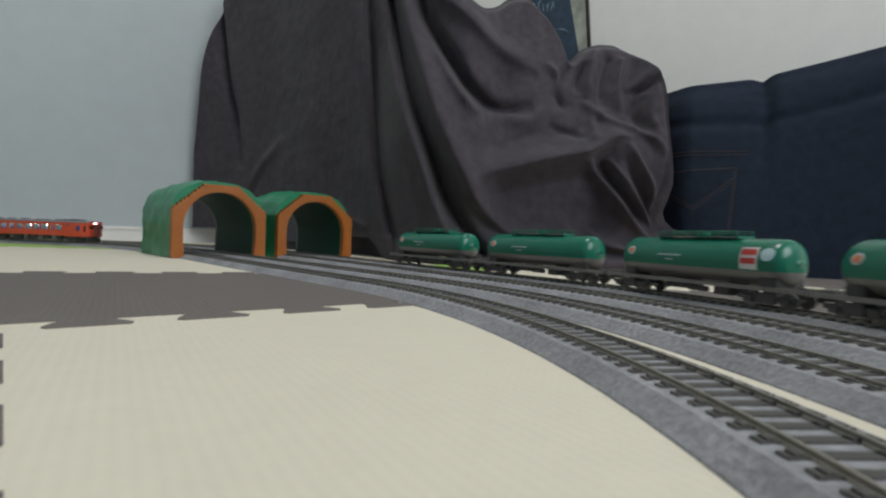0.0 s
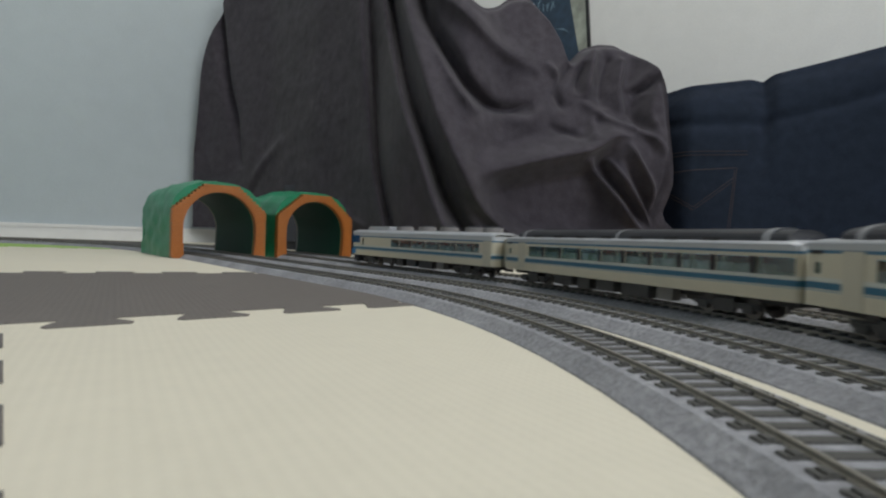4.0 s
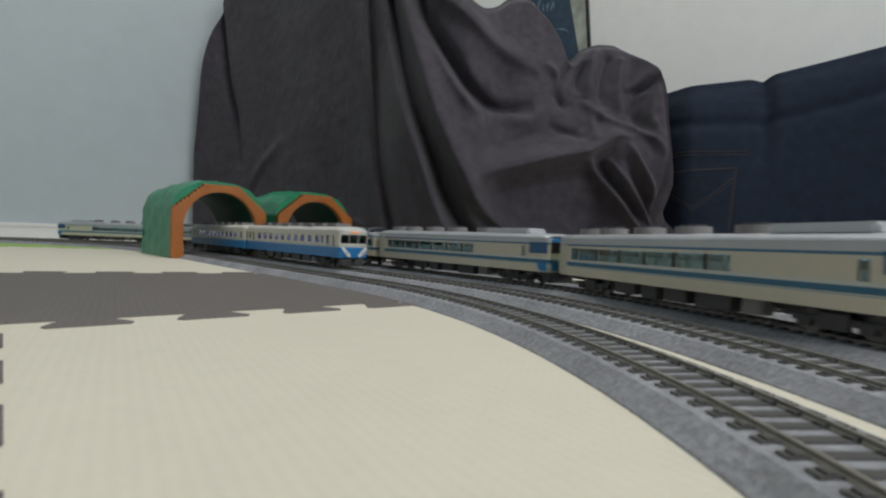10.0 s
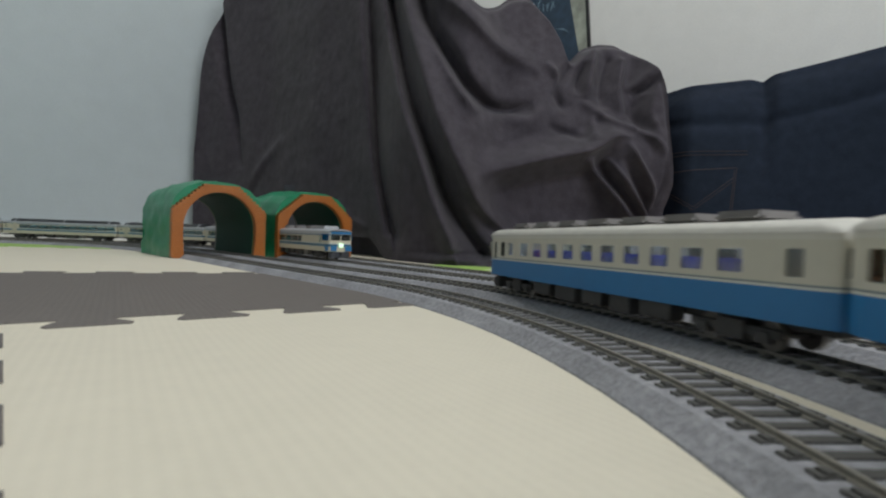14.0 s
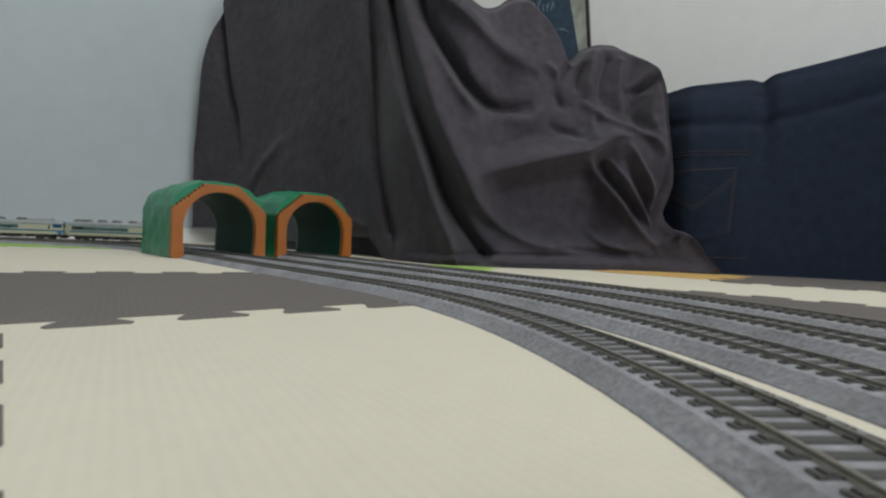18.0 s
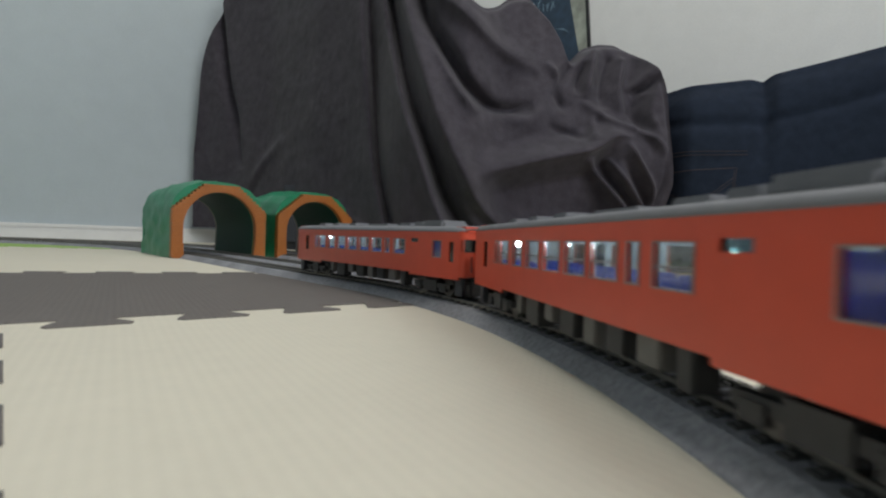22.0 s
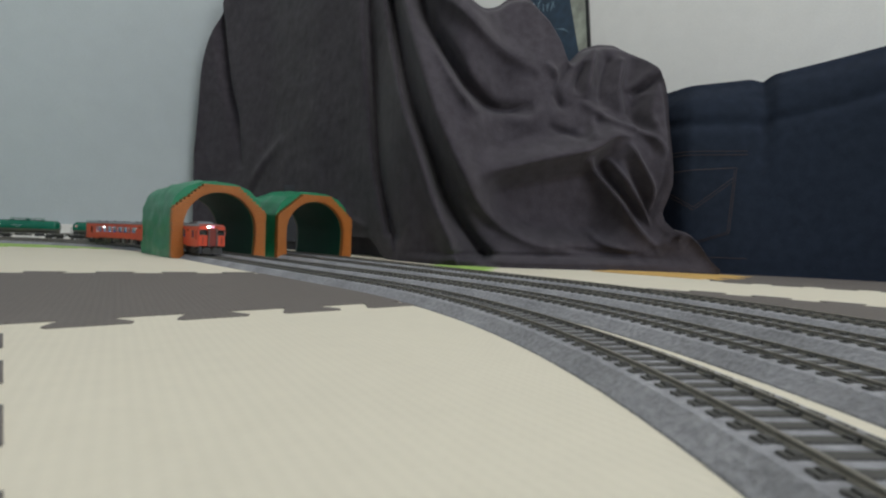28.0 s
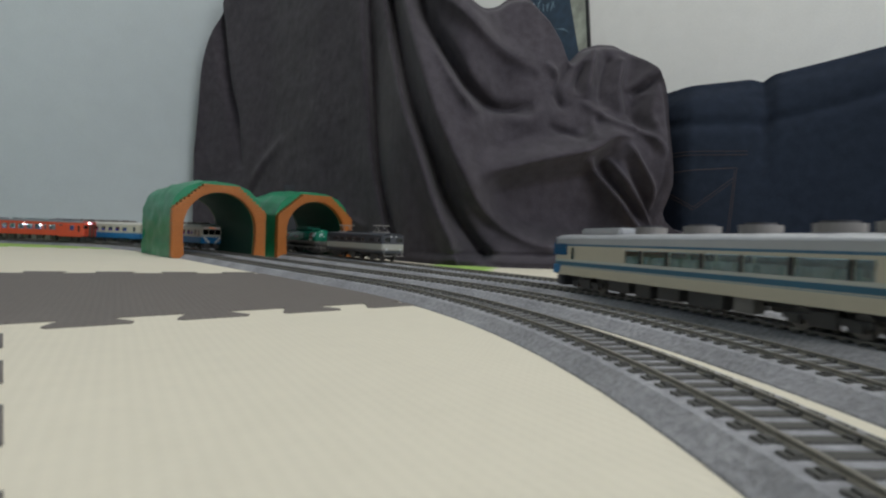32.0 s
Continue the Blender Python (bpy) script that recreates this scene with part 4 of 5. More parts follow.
    for s in (-1, 1):
        x0, x1 = sorted((s * 0.1248, s * 0.1120))
        part("forehead", boxes([(x0, x1, -0.0174, 0.0174, 0.0388, 0.0444)], 0.0022), "red", top, "vermilion roof cap over the cab")
    # roof
    for x0, x1, hw, z in ((-0.094, -0.070, 0.0105, 0.0488), (-0.064, -0.054, 0.005, 0.0482), (-0.050, -0.036, 0.006, 0.0474), (-0.018, 0.010, 0.005, 0.0468), (0.030, 0.042, 0.006, 0.0474),
                          (0.062, 0.072, 0.006, 0.0474), (0.090, 0.102, 0.006, 0.0474)):
        part("roof_unit", boxes([(x0, x1, -hw, hw, 0.0435, z)], 0.0016 if z > 0.0485 else 0.0006), "roof_grey", top)
    # underfloor
    for i, (x0, x1, z) in enumerate(((-0.060, -0.052, 0.0035), (-0.048, -0.036, 0.0045), (-0.032, -0.020, 0.0030), (-0.016, -0.006, 0.0050), (-0.002, 0.012, 0.0035), (0.016, 0.026, 0.0045), (0.030, 0.046, 0.0030), (0.050, 0.058, 0.0042))):
        for s in (-1, 1):
            part("equipment_box", boxes([(x0, x1 - 0.002, s * 0.0118 - 0.0034, s * 0.0118 + 0.0034, z + 0.0012 * (i % 3), 0.0138)], 0.0005), "under_grey" if i % 2 else "under", top)
    part("underframe", boxes([(-0.120, 0.120, -0.008, 0.008, 0.0090, 0.0125)]), "under", top)
    for x in (-0.088, 0.088):
        bogie(top, x)
    coupler(top, 0.1270)
    return top


def blue_car(shift=0.0, ends=((112, 119, 27.0, 36.0), (100, 106, 24.0, 36.0))):
    top = thing("railcar", "white and blue diesel railcar with blue seats", "model train", "blue and white two-car train")
    z0, z1 = 27.2, 35.6
    sides = mm(*[(77 + shift - 18.05 * i, 88 + shift - 18.05 * i, z0, z1) for i in range(10)], *ends, (-95, -88, z0, z1), (-108, -101, 26.0, 36.2), (-119, -115, 24.0, 36.0), (-127, -121.5, 28.0, 36.0))
    cab = mm((-15.2, -6.2, 28.0, 36.5), (-4.6, 4.6, 28.0, 36.5), (6.2, 15.2, 28.0, 36.5))
    car_body(top, "blue_bands", "ivory_roof", sides, near_end=cab, far_end=mm((-14, -8, 28, 36), (8, 14, 28, 36)), sill=0.0118, gutter=0.0408, crown=0.0462, frames="", nose=0.0075)
    top.scale = (0.988, 1.0, 0.955)
    part("cabin_lining", boxes([(-0.124, 0.124, -0.0168, 0.0168, 0.0396, 0.0402), (-0.098, -0.0975, -0.0165, 0.0165, 0.013, 0.0396), (0.096, 0.0965, -0.0165, 0.0165, 0.013, 0.0396)]), "cabin", top)
    for s in (-1, 1):
        part("light_strip", boxes([(-0.094, 0.094, s * 0.009 - 0.0012, s * 0.009 + 0.0012, 0.0386, 0.0392)]), "soft_strip", top, "dimly lit ceiling strip")
    for i in range(20):
        x = 0.0925 + shift / 1000 - i * 0.00905
        for s in (-1, 1):
            part("seat", boxes([(x - 0.0014, x + 0.0014, s * 0.0105 - 0.0048, s * 0.0105 + 0.0048, 0.013, 0.0315)], 0.0005), "seat_violet", top)
    for i in range(7):
        x = 0.086 - i * 0.0300
        part("roof_cooler", boxes([(x - 0.0125, x + 0.0095, -0.0105, 0.0105, 0.0450, 0.0500)], 0.0020), "unit_grey", top, "flat grey roof cooler")
    for x in (-0.060, 0.005):
        part("roof_vent", boxes([(x, x + 0.015, 0.011, 0.014, 0.044, 0.0478)], 0.0005), "unit_grey", top)
    e = -0.130
    part("sign_lamp", boxes([(e - 0.0008, e + 0.001, -0.0058, 0.0058, 0.0392, 0.0408)], 0.0003), "lamp_warm", top, "orange-lit destination strip")
    part("forehead", boxes([(e - 0.0004, e + 0.006, -0.0150, 0.0150, 0.0380, 0.0432)], 0.0015), "white", top)
    for s in (-1, 1):
        pts = [(s * 0.0155, 0.0234), (s * 0.0128, 0.0234), (s * 0.0050, 0.0152), (s * 0.0050, 0.0124), (s * 0.0072, 0.0124), (s * 0.0155, 0.0216)]
        part("chevron", sheet_prism(e, pts), "white", top, "white V flash on the blue nose")
        bm = bmesh.new()
        rod(bm, (e + 0.0005, s * 0.0105, 0.0165), (e - 0.0012, s * 0.0105, 0.0165), 0.0019, 14)
        part("head_lamp", bm, "silver", top)
    part("plough", boxes([(e + 0.002, e + 0.012, -0.014, 0.014, 0.0025, 0.0105)], 0.001), "under", top)
    gangway(top, 0.130, 1, "cream")
    for x0, x1, z, y in ((-0.060, -0.040, 0.0040, 1), (-0.034, -0.012, 0.0035, 1), (-0.006, 0.012, 0.0045, 1), (0.018, 0.034, 0.0035, 1), (0.040, 0.060, 0.0045, 1)):
        for s in (-1, 1):
            part("equipment_box", boxes([(x0, x1, s * 0.0122 - 0.0037, s * 0.0122 + 0.0037, z, 0.0116)], 0.0005), "under", top)
    part("air_tank", boxes([(-0.066, -0.0615, 0.010, 0.0155, 0.0055, 0.0100)], 0.0015), "silver", top, "small silver air tank")
    part("underframe", boxes([(-0.122, 0.122, -0.008, 0.008, 0.0085, 0.0116)]), "under", top)
    for x in (-0.088, 0.088):
        bogie(top, x)
    coupler(top, 0.130)
    return top


def sheet_prism(x, pts, t=0.0006):
    """A flat plate on an end wall at x, from (y, z) corners."""
    bm = bmesh.new()
    a = [bm.verts.new((x - t, y, z)) for y, z in pts]
    b = [bm.verts.new((x, y, z)) for y, z in pts]
    bm.faces.new(a)
    for i in range(len(pts)):
        j = (i + 1) % len(pts)
        bm.faces.new((a[i], b[i], b[j], a[j]))
    return bm


def side_plate(pts, w, s, t=0.0004):
    """A flat plate on a side wall from (x, z) corners."""
    bm = bmesh.new()
    a = [bm.verts.new((x, s * (w + t), z)) for x, z in pts]
    b = [bm.verts.new((x, s * w, z)) for x, z in pts]
    bm.faces.new(a)
    for i in range(len(pts)):
        j = (i + 1) % len(pts)
        bm.faces.new((a[i], b[i], b[j], a[j]))
    return bm


def express_under(top):
    part("underframe", boxes([(-0.122, 0.122, -0.008, 0.008, 0.0085, 0.0120)]), "under", top)
    for i, (x0, x1, z) in enumerate(((-0.056, -0.044, 0.0042), (-0.038, -0.014, 0.0035), (-0.008, 0.010, 0.0042), (0.016, 0.030, 0.0035), (0.036, 0.058, 0.0045))):
        for s in (-1, 1):
            part("equipment_box", boxes([(x0, x1, s * 0.0122 - 0.0037, s * 0.0122 + 0.0037, z, 0.0120)], 0.0005), "under_grey" if i == 0 else "under", top)
    for x in (-0.088, 0.088):
        bogie(top, x)
    coupler(top, 0.130)


def express_inside(top):
    part("light_strip", boxes([(-0.110, 0.110, 0.004, 0.008, 0.0386, 0.0392)]), "soft_strip", top, "dimly lit ceiling strip")
    part("cabin_lining", boxes([(-0.124, 0.124, -0.0168, 0.0168, 0.0396, 0.0402), (-0.124, 0.124, -0.0004, 0.0004, 0.0325, 0.0396)]), "cabin", top)
    for i in range(17):
        x = 0.106 - i * 0.0125
        for s in (-1, 1):
            part("seat", boxes([(x - 0.0018, x + 0.0018, s * 0.0105 - 0.0048, s * 0.0105 + 0.0048, 0.0132, 0.0286)], 0.0005), "seat_grey", top)


def express_cab_car(cab=-1):
    """Express end car; cab: the end with the driver's cab."""
    top = thing("express_railcar", "cream express railcar with blue stripes and drum coolers", "model train", "cream express train")
    c = cab

    def xs(a, b):
        return tuple(sorted((-c * a, -c * b)))

    wins = [(110, 102), (100, 77), (74.5, 51), (48.5, 26.5), (24, 1), (-1.5, -22), (-24.5, -39)]
    sides = mm(*[(*xs(a, b), 24.4, 33.2) for a, b in wins], (*xs(-99, -103.5), 24.5, 33.6))
    front = mm((-14.5, -1.2, 28.5, 36.0), (1.2, 14.5, 28.5, 36.0))
    car_body(top, "express_bands", "silver", sides, near_end=front if c < 0 else (), far_end=front if c > 0 else (), sill=0.0120, gutter=0.0402, crown=0.0444, glass="glass_green", nose=0.006)
    top.scale = (0.992, 1.0, 0.958)
    express_inside(top)
    for s in (-1, 1):
        for a, b in zip(wins, wins[1:]):
            x0, x1 = sorted((-c * a[1] / 1000, -c * b[0] / 1000))
            part("pillar", side_plate([(x0, 0.0244), (x1, 0.0244), (x1, 0.0332), (x0, 0.0332)], 0.0181, s, 0.0002), "black", top)
        x0, x1 = sorted((-c * -0.1085, -c * -0.1276))
        part("cab_glass", side_plate([(x0, 0.0276), (x1, 0.0276), (x1, 0.0368), (x0, 0.0368)], 0.0181, s, 0.0005), "cab_blue", top, "blue-tinted cab side window")
        k = -c
        part("corner_flash", side_plate([(k * -0.1170, 0.0198), (k * -0.1275, 0.0198), (k * -0.1275, 0.0128), (k * -0.1210, 0.0128), (k * -0.1185, 0.0150)], 0.0181, s, 0.0004), "blue", top, "blue corner flash")
        x0, x1 = sorted((k * 0.1155, k * 0.1260))
        part("door", side_plate([(x0, 0.0126), (x1, 0.0126), (x1, 0.0360), (x0, 0.0360)], 0.0181, s, 0.0003), "door_cream", top, "greyish folding door")
    for x in (0.109, 0.083, 0.044, 0.006, -0.037):
        bm = bmesh.new()
        rod(bm, (-c * x, 0, 0.0430), (-c * x, 0, 0.0488), 0.0098, 22)
        u = part("drum_cooler", bm, "unit_grey", top, "round grey roof cooler")
        bm = bmesh.new()
        rod(bm, (-c * x, 0, 0.0488), (-c * x, 0, 0.0500), 0.0070, 20)
        part("fan_grille", bm, "dark_unit", u)
    x0, x1 = sorted((-c * -0.053, -c * -0.101))
    part("roof_unit", boxes([(x0, x1, -0.0115, 0.0115, 0.0428, 0.0488)], 0.0016), "silver", top, "silver roof unit")
    e = c * 0.130
    lo, hi = min(e, e + c * 0.0006), max(e, e + c * 0.0006)
    part("nose_band", boxes([(lo, hi, -0.0155, 0.0155, 0.0372, 0.0404)], 0.0002), "blue", top, "blue band over the cab")
    part("nose_flash", boxes([(lo, hi, -0.0155, -0.0065, 0.0130, 0.0198), (lo, hi, 0.0065, 0.0155, 0.0130, 0.0198)], 0.0002), "blue", top)
    lo, hi = min(e, e + c * 0.0012), max(e, e + c * 0.0012)
    part("head_mark", boxes([(lo, hi, -0.0034, 0.0034, 0.0185, 0.0238)], 0.0004), "lamp_green", top, "lit pale green head mark")
    part("skirt", boxes([(min(e - c * 0.011, e - c * 0.001), max(e - c * 0.011, e - c * 0.001), -0.0145, 0.0145, 0.0030, 0.0118)], 0.0012), "dark_unit", top)
    gangway(top, -c * 0.130, -c, "door_cream")
    express_under(top)
    return top


def express_mid_car():
    top = thing("express_railcar", "cream express trailer with long dark roof duct", "model train", "cream express train")
    wins = [(91 - 22 * i, 71.8 - 22 * i) for i in range(10)]
    sides = mm(*[(b, a, 24.4, 33.2) for a, b in wins], (118, 122, 26.0, 31.0))
    car_body(top, "express_bands", "silver", sides, sill=0.0120, gutter=0.0388, crown=0.0418, glass="glass_green", nose=0.006)
    top.scale = (0.992, 1.0, 0.958)
    express_inside(top)
    for s in (-1, 1):
        for a, b in zip(wins, wins[1:]):
            part("pillar", side_plate([(b[0] / 1000, 0.0244), (a[1] / 1000, 0.0244), (a[1] / 1000, 0.0332), (b[0] / 1000, 0.0332)], 0.0181, s, 0.0002), "black", top)
        part("door", side_plate([(0.0960, 0.0126), (0.1065, 0.0126), (0.1065, 0.0360), (0.0960, 0.0360)], 0.0181, s, 0.0003), "door_cream", top, "greyish folding door")
        part("slot", side_plate([(0.1175, 0.0345), (0.1235, 0.0345), (0.1235, 0.0362), (0.1175, 0.0362)], 0.0181, s, 0.0002), "black", top)
    # roof duct with rounded hoods
    n = 12
    for name, x0, x1, mat_, r, h in (("roof_duct", -0.108, 0.100, "dark_unit", 0.0158, 0.0084), ("duct_end", 0.103, 0.112, "dark_unit", 0.0152, 0.0078), ("duct_hood", 0.1000, 0.1035, "silver", 0.0161, 0.0089), ("duct_end", -0.120, -0.111, "dark_unit", 0.0152, 0.0078), ("duct_hood", -0.1115, -0.1080, "silver", 0.0161, 0.0089), ("duct_hood", -0.010, -0.007, "silver", 0.0159, 0.0086)):
        vs, fs = [], []
        for x in (x0, x1):
            for i in range(n + 1):
                a = math.pi * i / n
                vs.append((x, math.cos(a) * r, 0.0392 + math.sin(a) ** 0.6 * h))
        for i in range(n):
            fs.append((i, i + 1, n + 2 + i, n + 1 + i))
        fs += [tuple(range(n + 1)), tuple(range(n + 1, 2 * n + 2))]
        sheet(name, vs, fs, mat_, top)
    for i in range(7):
        x = 0.082 - i * 0.027
        for s in (-1, 1):
            part("duct_vent", boxes([(x - 0.005, x + 0.005, s * 0.0154 - 0.0008, s * 0.0154 + 0.0008, 0.0398, 0.0424)], 0.0004), "under", top)
    gangway(top, 0.130, 1, "door_cream")
    gangway(top, -0.130, -1, "door_cream")
    express_under(top)
    return top


def tank_wagon(placard):
    top = thing("tank_wagon", "green and grey bogie tank wagon on the outer track", "model wagon", "green tank train")
    r, cz, hl = 0.0162, 0.0296, 0.0625
    n = 28
    rings = [(-hl - 0.0056, 0.02), (-hl - 0.0052, 0.30), (-hl - 0.0042, 0.62), (-hl - 0.0024, 0.86), (-hl, 0.97), (-hl + 0.004, 1.0), (hl - 0.004, 1.0), (hl, 0.97), (hl + 0.0024, 0.86), (hl + 0.0042, 0.62), (hl + 0.0052, 0.30), (hl + 0.0056, 0.02)]
    vs, fs = [], []
    for x, f in rings:
        for i in range(n):
            a = 2 * math.pi * i / n
            vs.append((x, r * f * math.cos(a), cz + r * f * math.sin(a)))
    for k in range(len(rings) - 1):
        for i in range(n):
            j = (i + 1) % n
            fs.append((k * n + i, k * n + j, (k + 1) * n + j, (k + 1) * n + i))
    fs += [tuple(range(n)), tuple(range((len(rings) - 1) * n, len(rings) * n))]
    top.scale = (1.0, 0.96, 0.925)
    sheet("tank", vs, fs, "tank_bands", top, "glossy green tank with grey lower half")
    # walkway
    part("walkway", boxes([(-0.032, 0.034, -0.0080, 0.0080, 0.0468, 0.0475), (-0.033, -0.032, -0.008, 0.008, 0.0455, 0.0475), (0.034, 0.035, -0.008, 0.008, 0.0455, 0.0475)]), "tank_green", top)
    for s in (-1, 1):
        bm = bmesh.new()
        for z in (0.0492, 0.0508):
            rod(bm, (-0.032, s * 0.0078, z), (0.034, s * 0.0078, z), 0.00035, 6)
        for i in range(6):
            x = -0.032 + i * 0.0132
            rod(bm, (x, s * 0.0078, 0.0470), (x, s * 0.0078, 0.0508), 0.00035, 6)
        part("hand_rail", bm, "tank_green", top)
    bm = bmesh.new()
    rod(bm, (0.0, 0, 0.0460), (0.0, 0, 0.0505), 0.0042, 16)
    part("hatch", bm, "tank_green", top)
    # frame and saddles
    for s in (-1, 1):
        part("side_sill", boxes([(-0.0805, 0.0805, s * 0.0139 - 0.0011, s * 0.0139 + 0.0011, 0.0110, 0.0138)]), "tank_grey", top)
        part("end_sill", boxes([(s * 0.0815 - 0.0010, s * 0.0815 + 0.0010, -0.0150, 0.0150, 0.0105, 0.0150)]), "tank_grey", top)
    for x in (-0.057, 0.057):
        part("saddle", boxes([(x - 0.006, x + 0.006, -0.0135, 0.0135, 0.0112, 0.0200)], 0.0006), "under", top)
        bogie(top, x, wheelbase=0.023)
    part("brake_rigging", boxes([(-0.030, -0.018, -0.011, 0.011, 0.0050, 0.0110), (0.006, 0.024, -0.010, 0.010, 0.0065, 0.0110), (-0.014, 0.002, 0.009, 0.0125, 0.0060, 0.0100)], 0.0006), "under", top)
    bm = bmesh.new()
    for y in (-0.0120, -0.0060):
        rod(bm, (0.0832, y, 0.0120), (0.0832, y, 0.0300), 0.0003, 6)
    for i in range(6):
        rod(bm, (0.0832, -0.0120, 0.0140 + i * 0.003), (0.0832, -0.0060, 0.0140 + i * 0.003), 0.0003, 6)
    part("ladder", bm, "tank_grey", top)
    coupler(top, 0.0835)

    def stick(name, x0, x1, z0, z1, material, label="", lift=0.0002):
        """A plate that follows the tank's side."""
        vs, fs = [], []
        for s in (1,):
            for i in range(7):
                z = z0 + (z1 - z0) * i / 6
                y = math.sqrt((r + lift) ** 2 - (z - cz) ** 2)
                vs += [(x0, y, z), (x1, y, z), (x1, y - 0.0004, z), (x0, y - 0.0004, z)]
            for i in range(6):
                for j in range(3):
                    fs.append((4 * i + j, 4 * i + j + 1, 4 * i + j + 5, 4 * i + j + 4))
        sheet(name, vs, fs, material, top, label)

    def disc(name, x, z, rad, material, label, lift=0.0003):
        """A round plate that follows the tank's side."""
        rim = [(x + rad * math.cos(q * math.pi / 10), z + rad * math.sin(q * math.pi / 10)) for q in range(20)]
        vs = [(px, math.sqrt((r + lift - d) ** 2 - (pz - cz) ** 2), pz) for d in (0.0, 0.0004) for px, pz in [(x, z)] + rim]
        fs = [(0, 1 + q, 1 + (q + 1) % 20) for q in range(20)] + [(1 + q, 22 + q, 22 + (q + 1) % 20, 1 + (q + 1) % 20) for q in range(20)]
        sheet(name, vs, fs, material, top, label, smooth=False)

    stick("lettering_bar", 0.006, 0.027, 0.0316, 0.0327, "pale_disc")
    stick("lettering_bar", 0.012, 0.020, 0.0282, 0.0288, "pale_disc")
    disc("badge", 0.0540, 0.0345, 0.0034, "pale_disc", "pale round badge with an orange mark")
    disc("badge_mark", 0.0540, 0.0345, 0.0024, "sign_orange", "orange badge mark", 0.0006)
    if placard:
        stick("placard", -0.0520, -0.0400, 0.0248, 0.0398, "white", "white placard")
        stick("placard_panel", -0.0510, -0.0410, 0.0345, 0.0385, "sign_red", "", 0.0005)
        stick("placard_panel", -0.0510, -0.0410, 0.0285, 0.0325, "sign_red", "", 0.0005)
        disc("round_plate", -0.0578, 0.0352, 0.0044, "pale_disc", "pale blue round plate")
    return top


def locomotive():
    top = thing("electric_locomotive", "dark grey electric locomotive with a pale waist band", "model locomotive", "green tank train")
    win = mm((-8, -2, 30, 34), (20, 26, 30, 34), (50, 56, 30, 34), (-40, -34, 30, 34), (-91, -86, 29.5, 34.5), (86, 91, 29.5, 34.5))
    ends = mm((-14.5, -5.5, 29.5, 35.5), (5.5, 14.5, 29.5, 35.5))
    car_body(top, "loco_bands", "loco_grey", win, near_end=ends, far_end=ends, half=0.0985, sill=0.0125, gutter=0.0392, crown=0.0428, glass="glass_dark", frames="frame_silver")
    top.scale = (0.86, 1.0, 0.92)
    for x in (-0.060, 0.060):
        bm = bmesh.new()
        for y in (-0.008, 0.008):
            rod(bm, (x - 0.010, y, 0.0445), (x - 0.001, y * 0.7, 0.0500), 0.0005, 6)
            rod(bm, (x + 0.010, y, 0.0445), (x + 0.001, y * 0.7, 0.0500), 0.0005, 6)
            rod(bm, (x - 0.001, y * 0.7, 0.0500), (x - 0.0055, y * 0.8, 0.0540), 0.0005, 6)
            rod(bm, (x + 0.001, y * 0.7, 0.0500), (x + 0.0055, y * 0.8, 0.0540), 0.0005, 6)
        for d in (-0.0055, 0.0055):
            rod(bm, (x + d, -0.011, 0.0542), (x + d, 0.011, 0.0542), 0.0007, 6)
        rod(bm, (x - 0.010, -0.009, 0.0440), (x - 0.010, 0.009, 0.0440), 0.0008, 6)
        rod(bm, (x + 0.010, -0.009, 0.0440), (x + 0.010, 0.009, 0.0440), 0.0008, 6)
        part("pantograph", bm, "unit_grey", top)
    part("roof_monitor", boxes([(-0.040, 0.040, -0.009, 0.009, 0.0415, 0.0450)], 0.001), "loco_grey", top)
    for s in (-1, 1):
        for x in (-0.022, 0.008, 0.036, 0.066, -0.066):
            part("louvre", boxes([(x - 0.007, x + 0.007, s * 0.0182 - 0.0002, s * 0.0182 + 0.0003, 0.0300, 0.0345)]), "black", top)
        e = s * 0.0985
        bm = bmesh.new()
        for y in (-0.0115, 0.0115):
            rod(bm, (e, y, 0.0185), (e + s * 0.0012, y, 0.0185), 0.0017, 12)
        part("head_lamp", bm, "silver", top)
        bm = bmesh.new()
        for y in (-0.004, 0.004):
            rod(bm, (e, y, 0.0378), (e + s * 0.0012, y, 0.0378), 0.0014, 12)
        part("upper_lamp", bm, "silver", top)
        part("step_board", boxes([(min(e, e + s * 0.004), max(e, e + s * 0.004), -0.0155, 0.0155, 0.0080, 0.0090), (min(e, e + s * 0.001), max(e, e + s * 0.001), -0.015, -0.0142, 0.009, 0.020), (min(e, e + s * 0.001), max(e, e + s * 0.001), 0.0142, 0.015, 0.009, 0.020)]), "unit_grey", top)
    part("underframe", boxes([(-0.090, 0.090, -0.012, 0.012, 0.0090, 0.0125)]), "under", top)
    for x in (-0.066, 0.0, 0.066):
        bogie(top, x, wheelbase=0.030, r=0.0068)
    coupler(top, 0.0985)
    return top


CREAM, NAVY = (0.58, 0.53, 0.40), (0.030, 0.130, 0.205)
M["blue_bands"] = banded("cream_over_blue", [(0.0, (0.018, 0.18, 0.42)), (0.0230, (0.68, 0.68, 0.62)), (0.0241, (0.20, 0.24, 0.24)), (0.0247, (0.64, 0.61, 0.50)), (0.0388, (0.68, 0.66, 0.58))])
M["express_bands"] = banded("cream_blue_stripe", [(0.0, CREAM), (0.0184, (0.16, 0.27, 0.34)), (0.0189, CREAM), (0.0193, NAVY), (0.0224, (0.55, 0.56, 0.50)), (0.0242, CREAM), (0.0349, (0.05, 0.15, 0.24)), (0.0361, (0.50, 0.51, 0.51))])
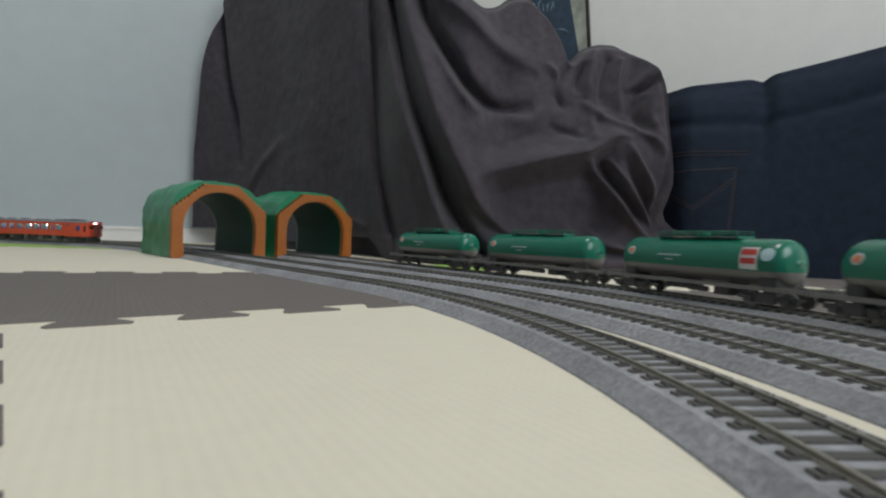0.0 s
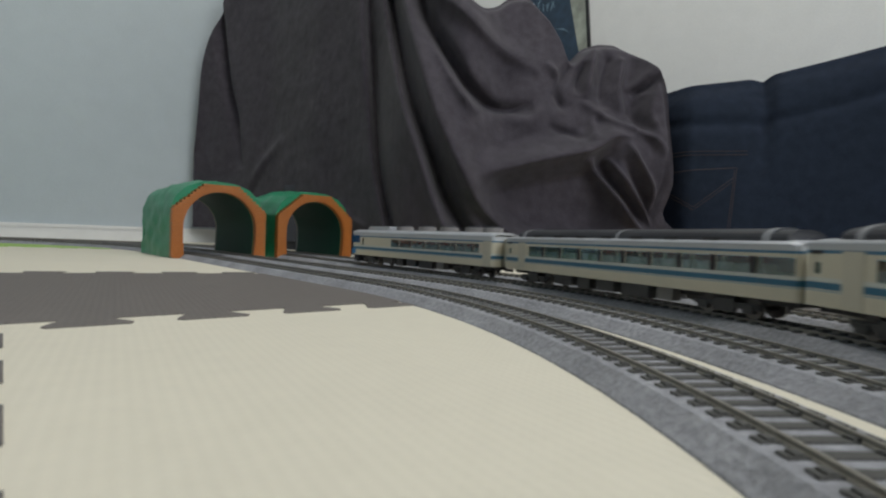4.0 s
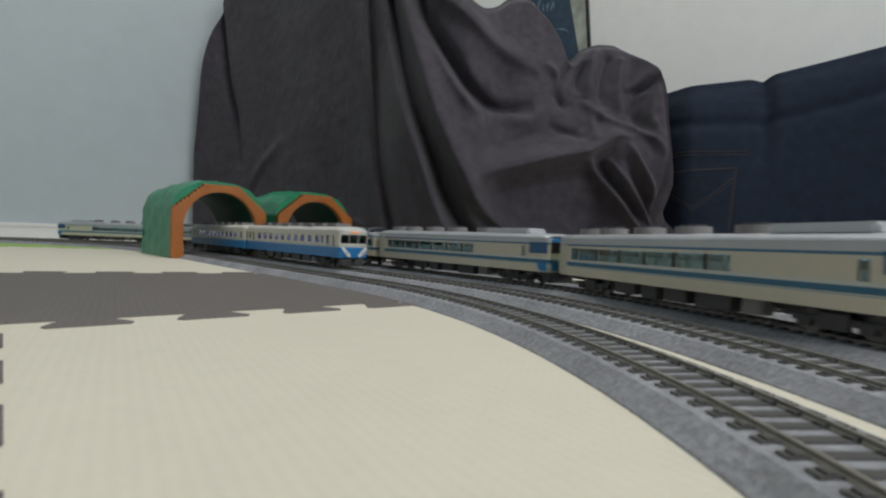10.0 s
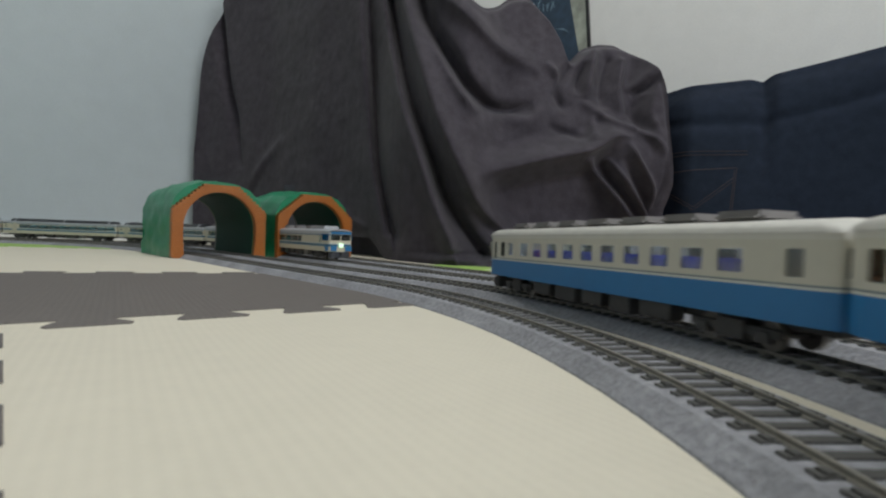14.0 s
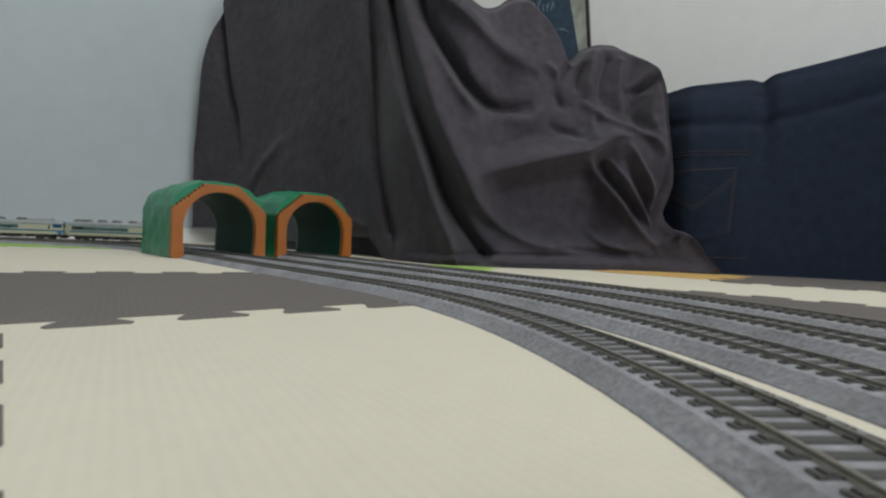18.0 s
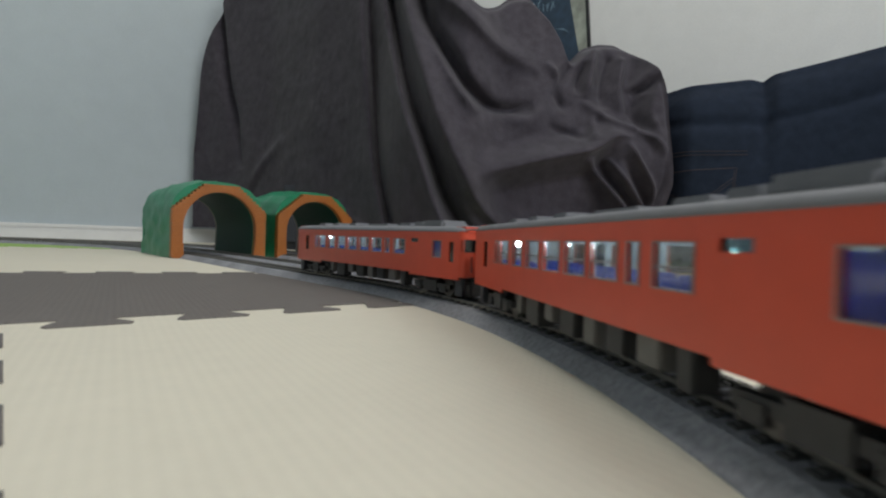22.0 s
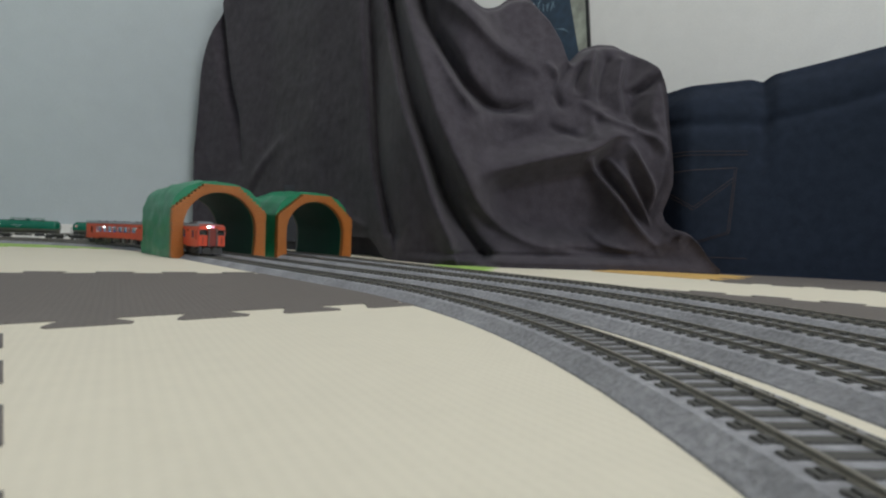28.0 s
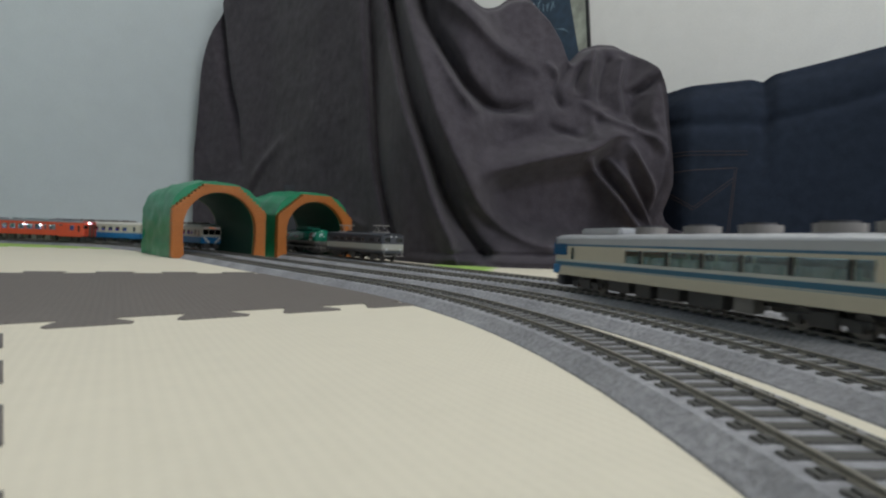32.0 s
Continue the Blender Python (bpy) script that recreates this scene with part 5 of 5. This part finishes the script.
M["loco_bands"] = banded("grey_pale_band", [(0.0, (0.05, 0.055, 0.065)), (0.0165, (0.30, 0.30, 0.27)), (0.0172, (0.08, 0.08, 0.08)), (0.0180, (0.36, 0.36, 0.32)), (0.0262, (0.05, 0.055, 0.068))])
M["tank_bands"] = banded("green_over_grey", [(0.0, (0.17, 0.16, 0.145)), (0.0238, (0.008, 0.155, 0.095))], rough=0.22)
M["ivory_roof"] = surface("ivory_roof", (0.62, 0.60, 0.54), 0.45, grain=0.08, scale=160)
M["door_cream"] = surface("door_cream", (0.52, 0.48, 0.37), 0.4, grain=0.05, scale=160)

RED = [red_car(), red_car(False)]
BLUE = [blue_car()]
BLUE.append(blue_car(8.0, ((112, 118, 27.0, 36.0),)))
EXPRESS_HEAD, EXPRESS_MID, EXPRESS_TAIL = express_cab_car(1), express_mid_car(), express_cab_car(-1)
EXPRESS = [EXPRESS_HEAD, EXPRESS_MID, copy_thing(EXPRESS_MID, Matrix()), copy_thing(EXPRESS_MID, Matrix()), EXPRESS_TAIL, copy_thing(EXPRESS_TAIL, Matrix())]
PLAIN_TANK, SIGN_TANK = tank_wagon(False), tank_wagon(True)
TANKS = [SIGN_TANK, copy_thing(SIGN_TANK, Matrix()), PLAIN_TANK, copy_thing(PLAIN_TANK, Matrix()), copy_thing(SIGN_TANK, Matrix()), copy_thing(PLAIN_TANK, Matrix()), copy_thing(PLAIN_TANK, Matrix())]
LOCO = locomotive()


# ---- sleepers: the stretch beside the eye piece by piece, the rest joined ----
def lay_sleepers(k, near=-0.70, far=0.40):
    track, total = LAID[k], loop_length(k)
    count = round(total / PITCH)
    vs, fs = [], []
    base = [v.co.copy() for v in ONE_SLEEPER.vertices]
    faces = [tuple(p.vertices) for p in ONE_SLEEPER.polygons]
    for i in range(count):
        s = near + total * i / count
        p, h = on_track(k, s)
        m = Matrix.Translation(swell((p.x, p.y, 0.0057)) - Vector((0, 0, 0.0057))) @ Matrix.Rotation(h, 4, "Z")
        if s < far:
            ob = new("sleeper", ONE_SLEEPER)
            ob.parent = track
            ob.matrix_local = m
        else:
            o = len(vs)
            vs += [m @ v for v in base]
            fs += [tuple(o + q for q in f) for f in faces]
    ob = sheet("sleeper_run", vs, fs, "sleeper", track, "dark moulded sleepers", smooth=False)
    tagged(ob, kind="stuff")


for k in TRACKS:
    lay_sleepers(k)


# ---- what moves ----
def along(keys, t):
    """Smooth length along the track at t from (seconds, metres) keys."""
    return float(np.interp(t, [q[0] for q in keys], [q[1] for q in keys]))


def measured_line(k):
    """Lengths s along the plan and the true lengths of the swelling line, equal at s = 0.1."""
    total = loop_length(k)
    ss = np.arange(-total * 2, total * 2, 0.004)
    pts = np.array([swell((*on_track(k, v)[0], RAIL_Z)) for v in ss])
    true = np.concatenate(([0.0], np.cumsum(np.linalg.norm(np.diff(pts, axis=0), axis=1))))
    return ss, true - np.interp(0.1, ss, true) + 0.1


LINES = {k: measured_line(k) for k in TRACKS}


def run(ob, k, keys, offset, pivot=0.088, turn=0, plan=True):
    """Key a car on track k: both bogies ride on the line. plan: the keys are lengths on the plan, not true ones."""
    rows, (ss, true) = [], LINES[k]
    for i in range(129):
        t = i * 0.25
        s = (np.interp(along(keys, t), ss, true) if plan else along(keys, t)) + offset
        p, q = (swell((*on_track(k, float(np.interp(s + d, true, ss)))[0], RAIL_Z)) for d in (-pivot, pivot))
        c, d = (p + q) / 2, q - p
        nose = math.degrees(math.atan2(d.z, math.hypot(d.x, d.y)))
        rows.append((t, pose(c.x, c.y, c.z, 0, nose if turn else -nose, math.degrees(math.atan2(d.y, d.x)) + turn)))
    walk(ob, rows)


def motions():
    # red: middle of the rear car
    red = [(0, -3.598), (3, -3.202), (18, -0.827), (22, -0.2955), (24, -0.0220), (25, 0.1145), (32, 1.036)]
    for i, ob in enumerate(RED):
        run(ob, 1, red, 0.2685 * i + 0.0045, plan=False)
    # blue: middle of the leading car, running the other way
    blue = [(0, 2.096), (14.5, -0.579), (27.5, -3.517), (32, -4.349)]
    for i, ob in enumerate(BLUE):
        run(ob, 2, blue, 0.2614 * i, turn=180 * i)
    # express: its leading end
    express = [(0, -0.400), (1, -0.240), (2, -0.074), (3, 0.088), (3.5, 0.167), (6, 0.582), (7.5, 0.832), (9, 1.087), (10.5, 1.332), (11, 1.417), (14, 1.900), (18, 2.545), (20, 2.843), (30, 5.074), (31, 5.232), (32, 5.394)]
    for i, ob in enumerate(EXPRESS):
        run(ob, 3, express, -0.131 - 0.266 * i)
    # tank train: its leading end, running the other way
    tanks = [(0, -1.143), (3, -1.568), (24.5, -4.428), (25, -4.500), (30, -5.212), (31, -5.336), (32, -5.448)]
    run(LOCO, 4, tanks, 0.0885, 0.06, plan=False)
    for i, ob in enumerate(TANKS):
        run(ob, 4, tanks, 0.285 + 0.172 * i, 0.060, plan=False)


motions()
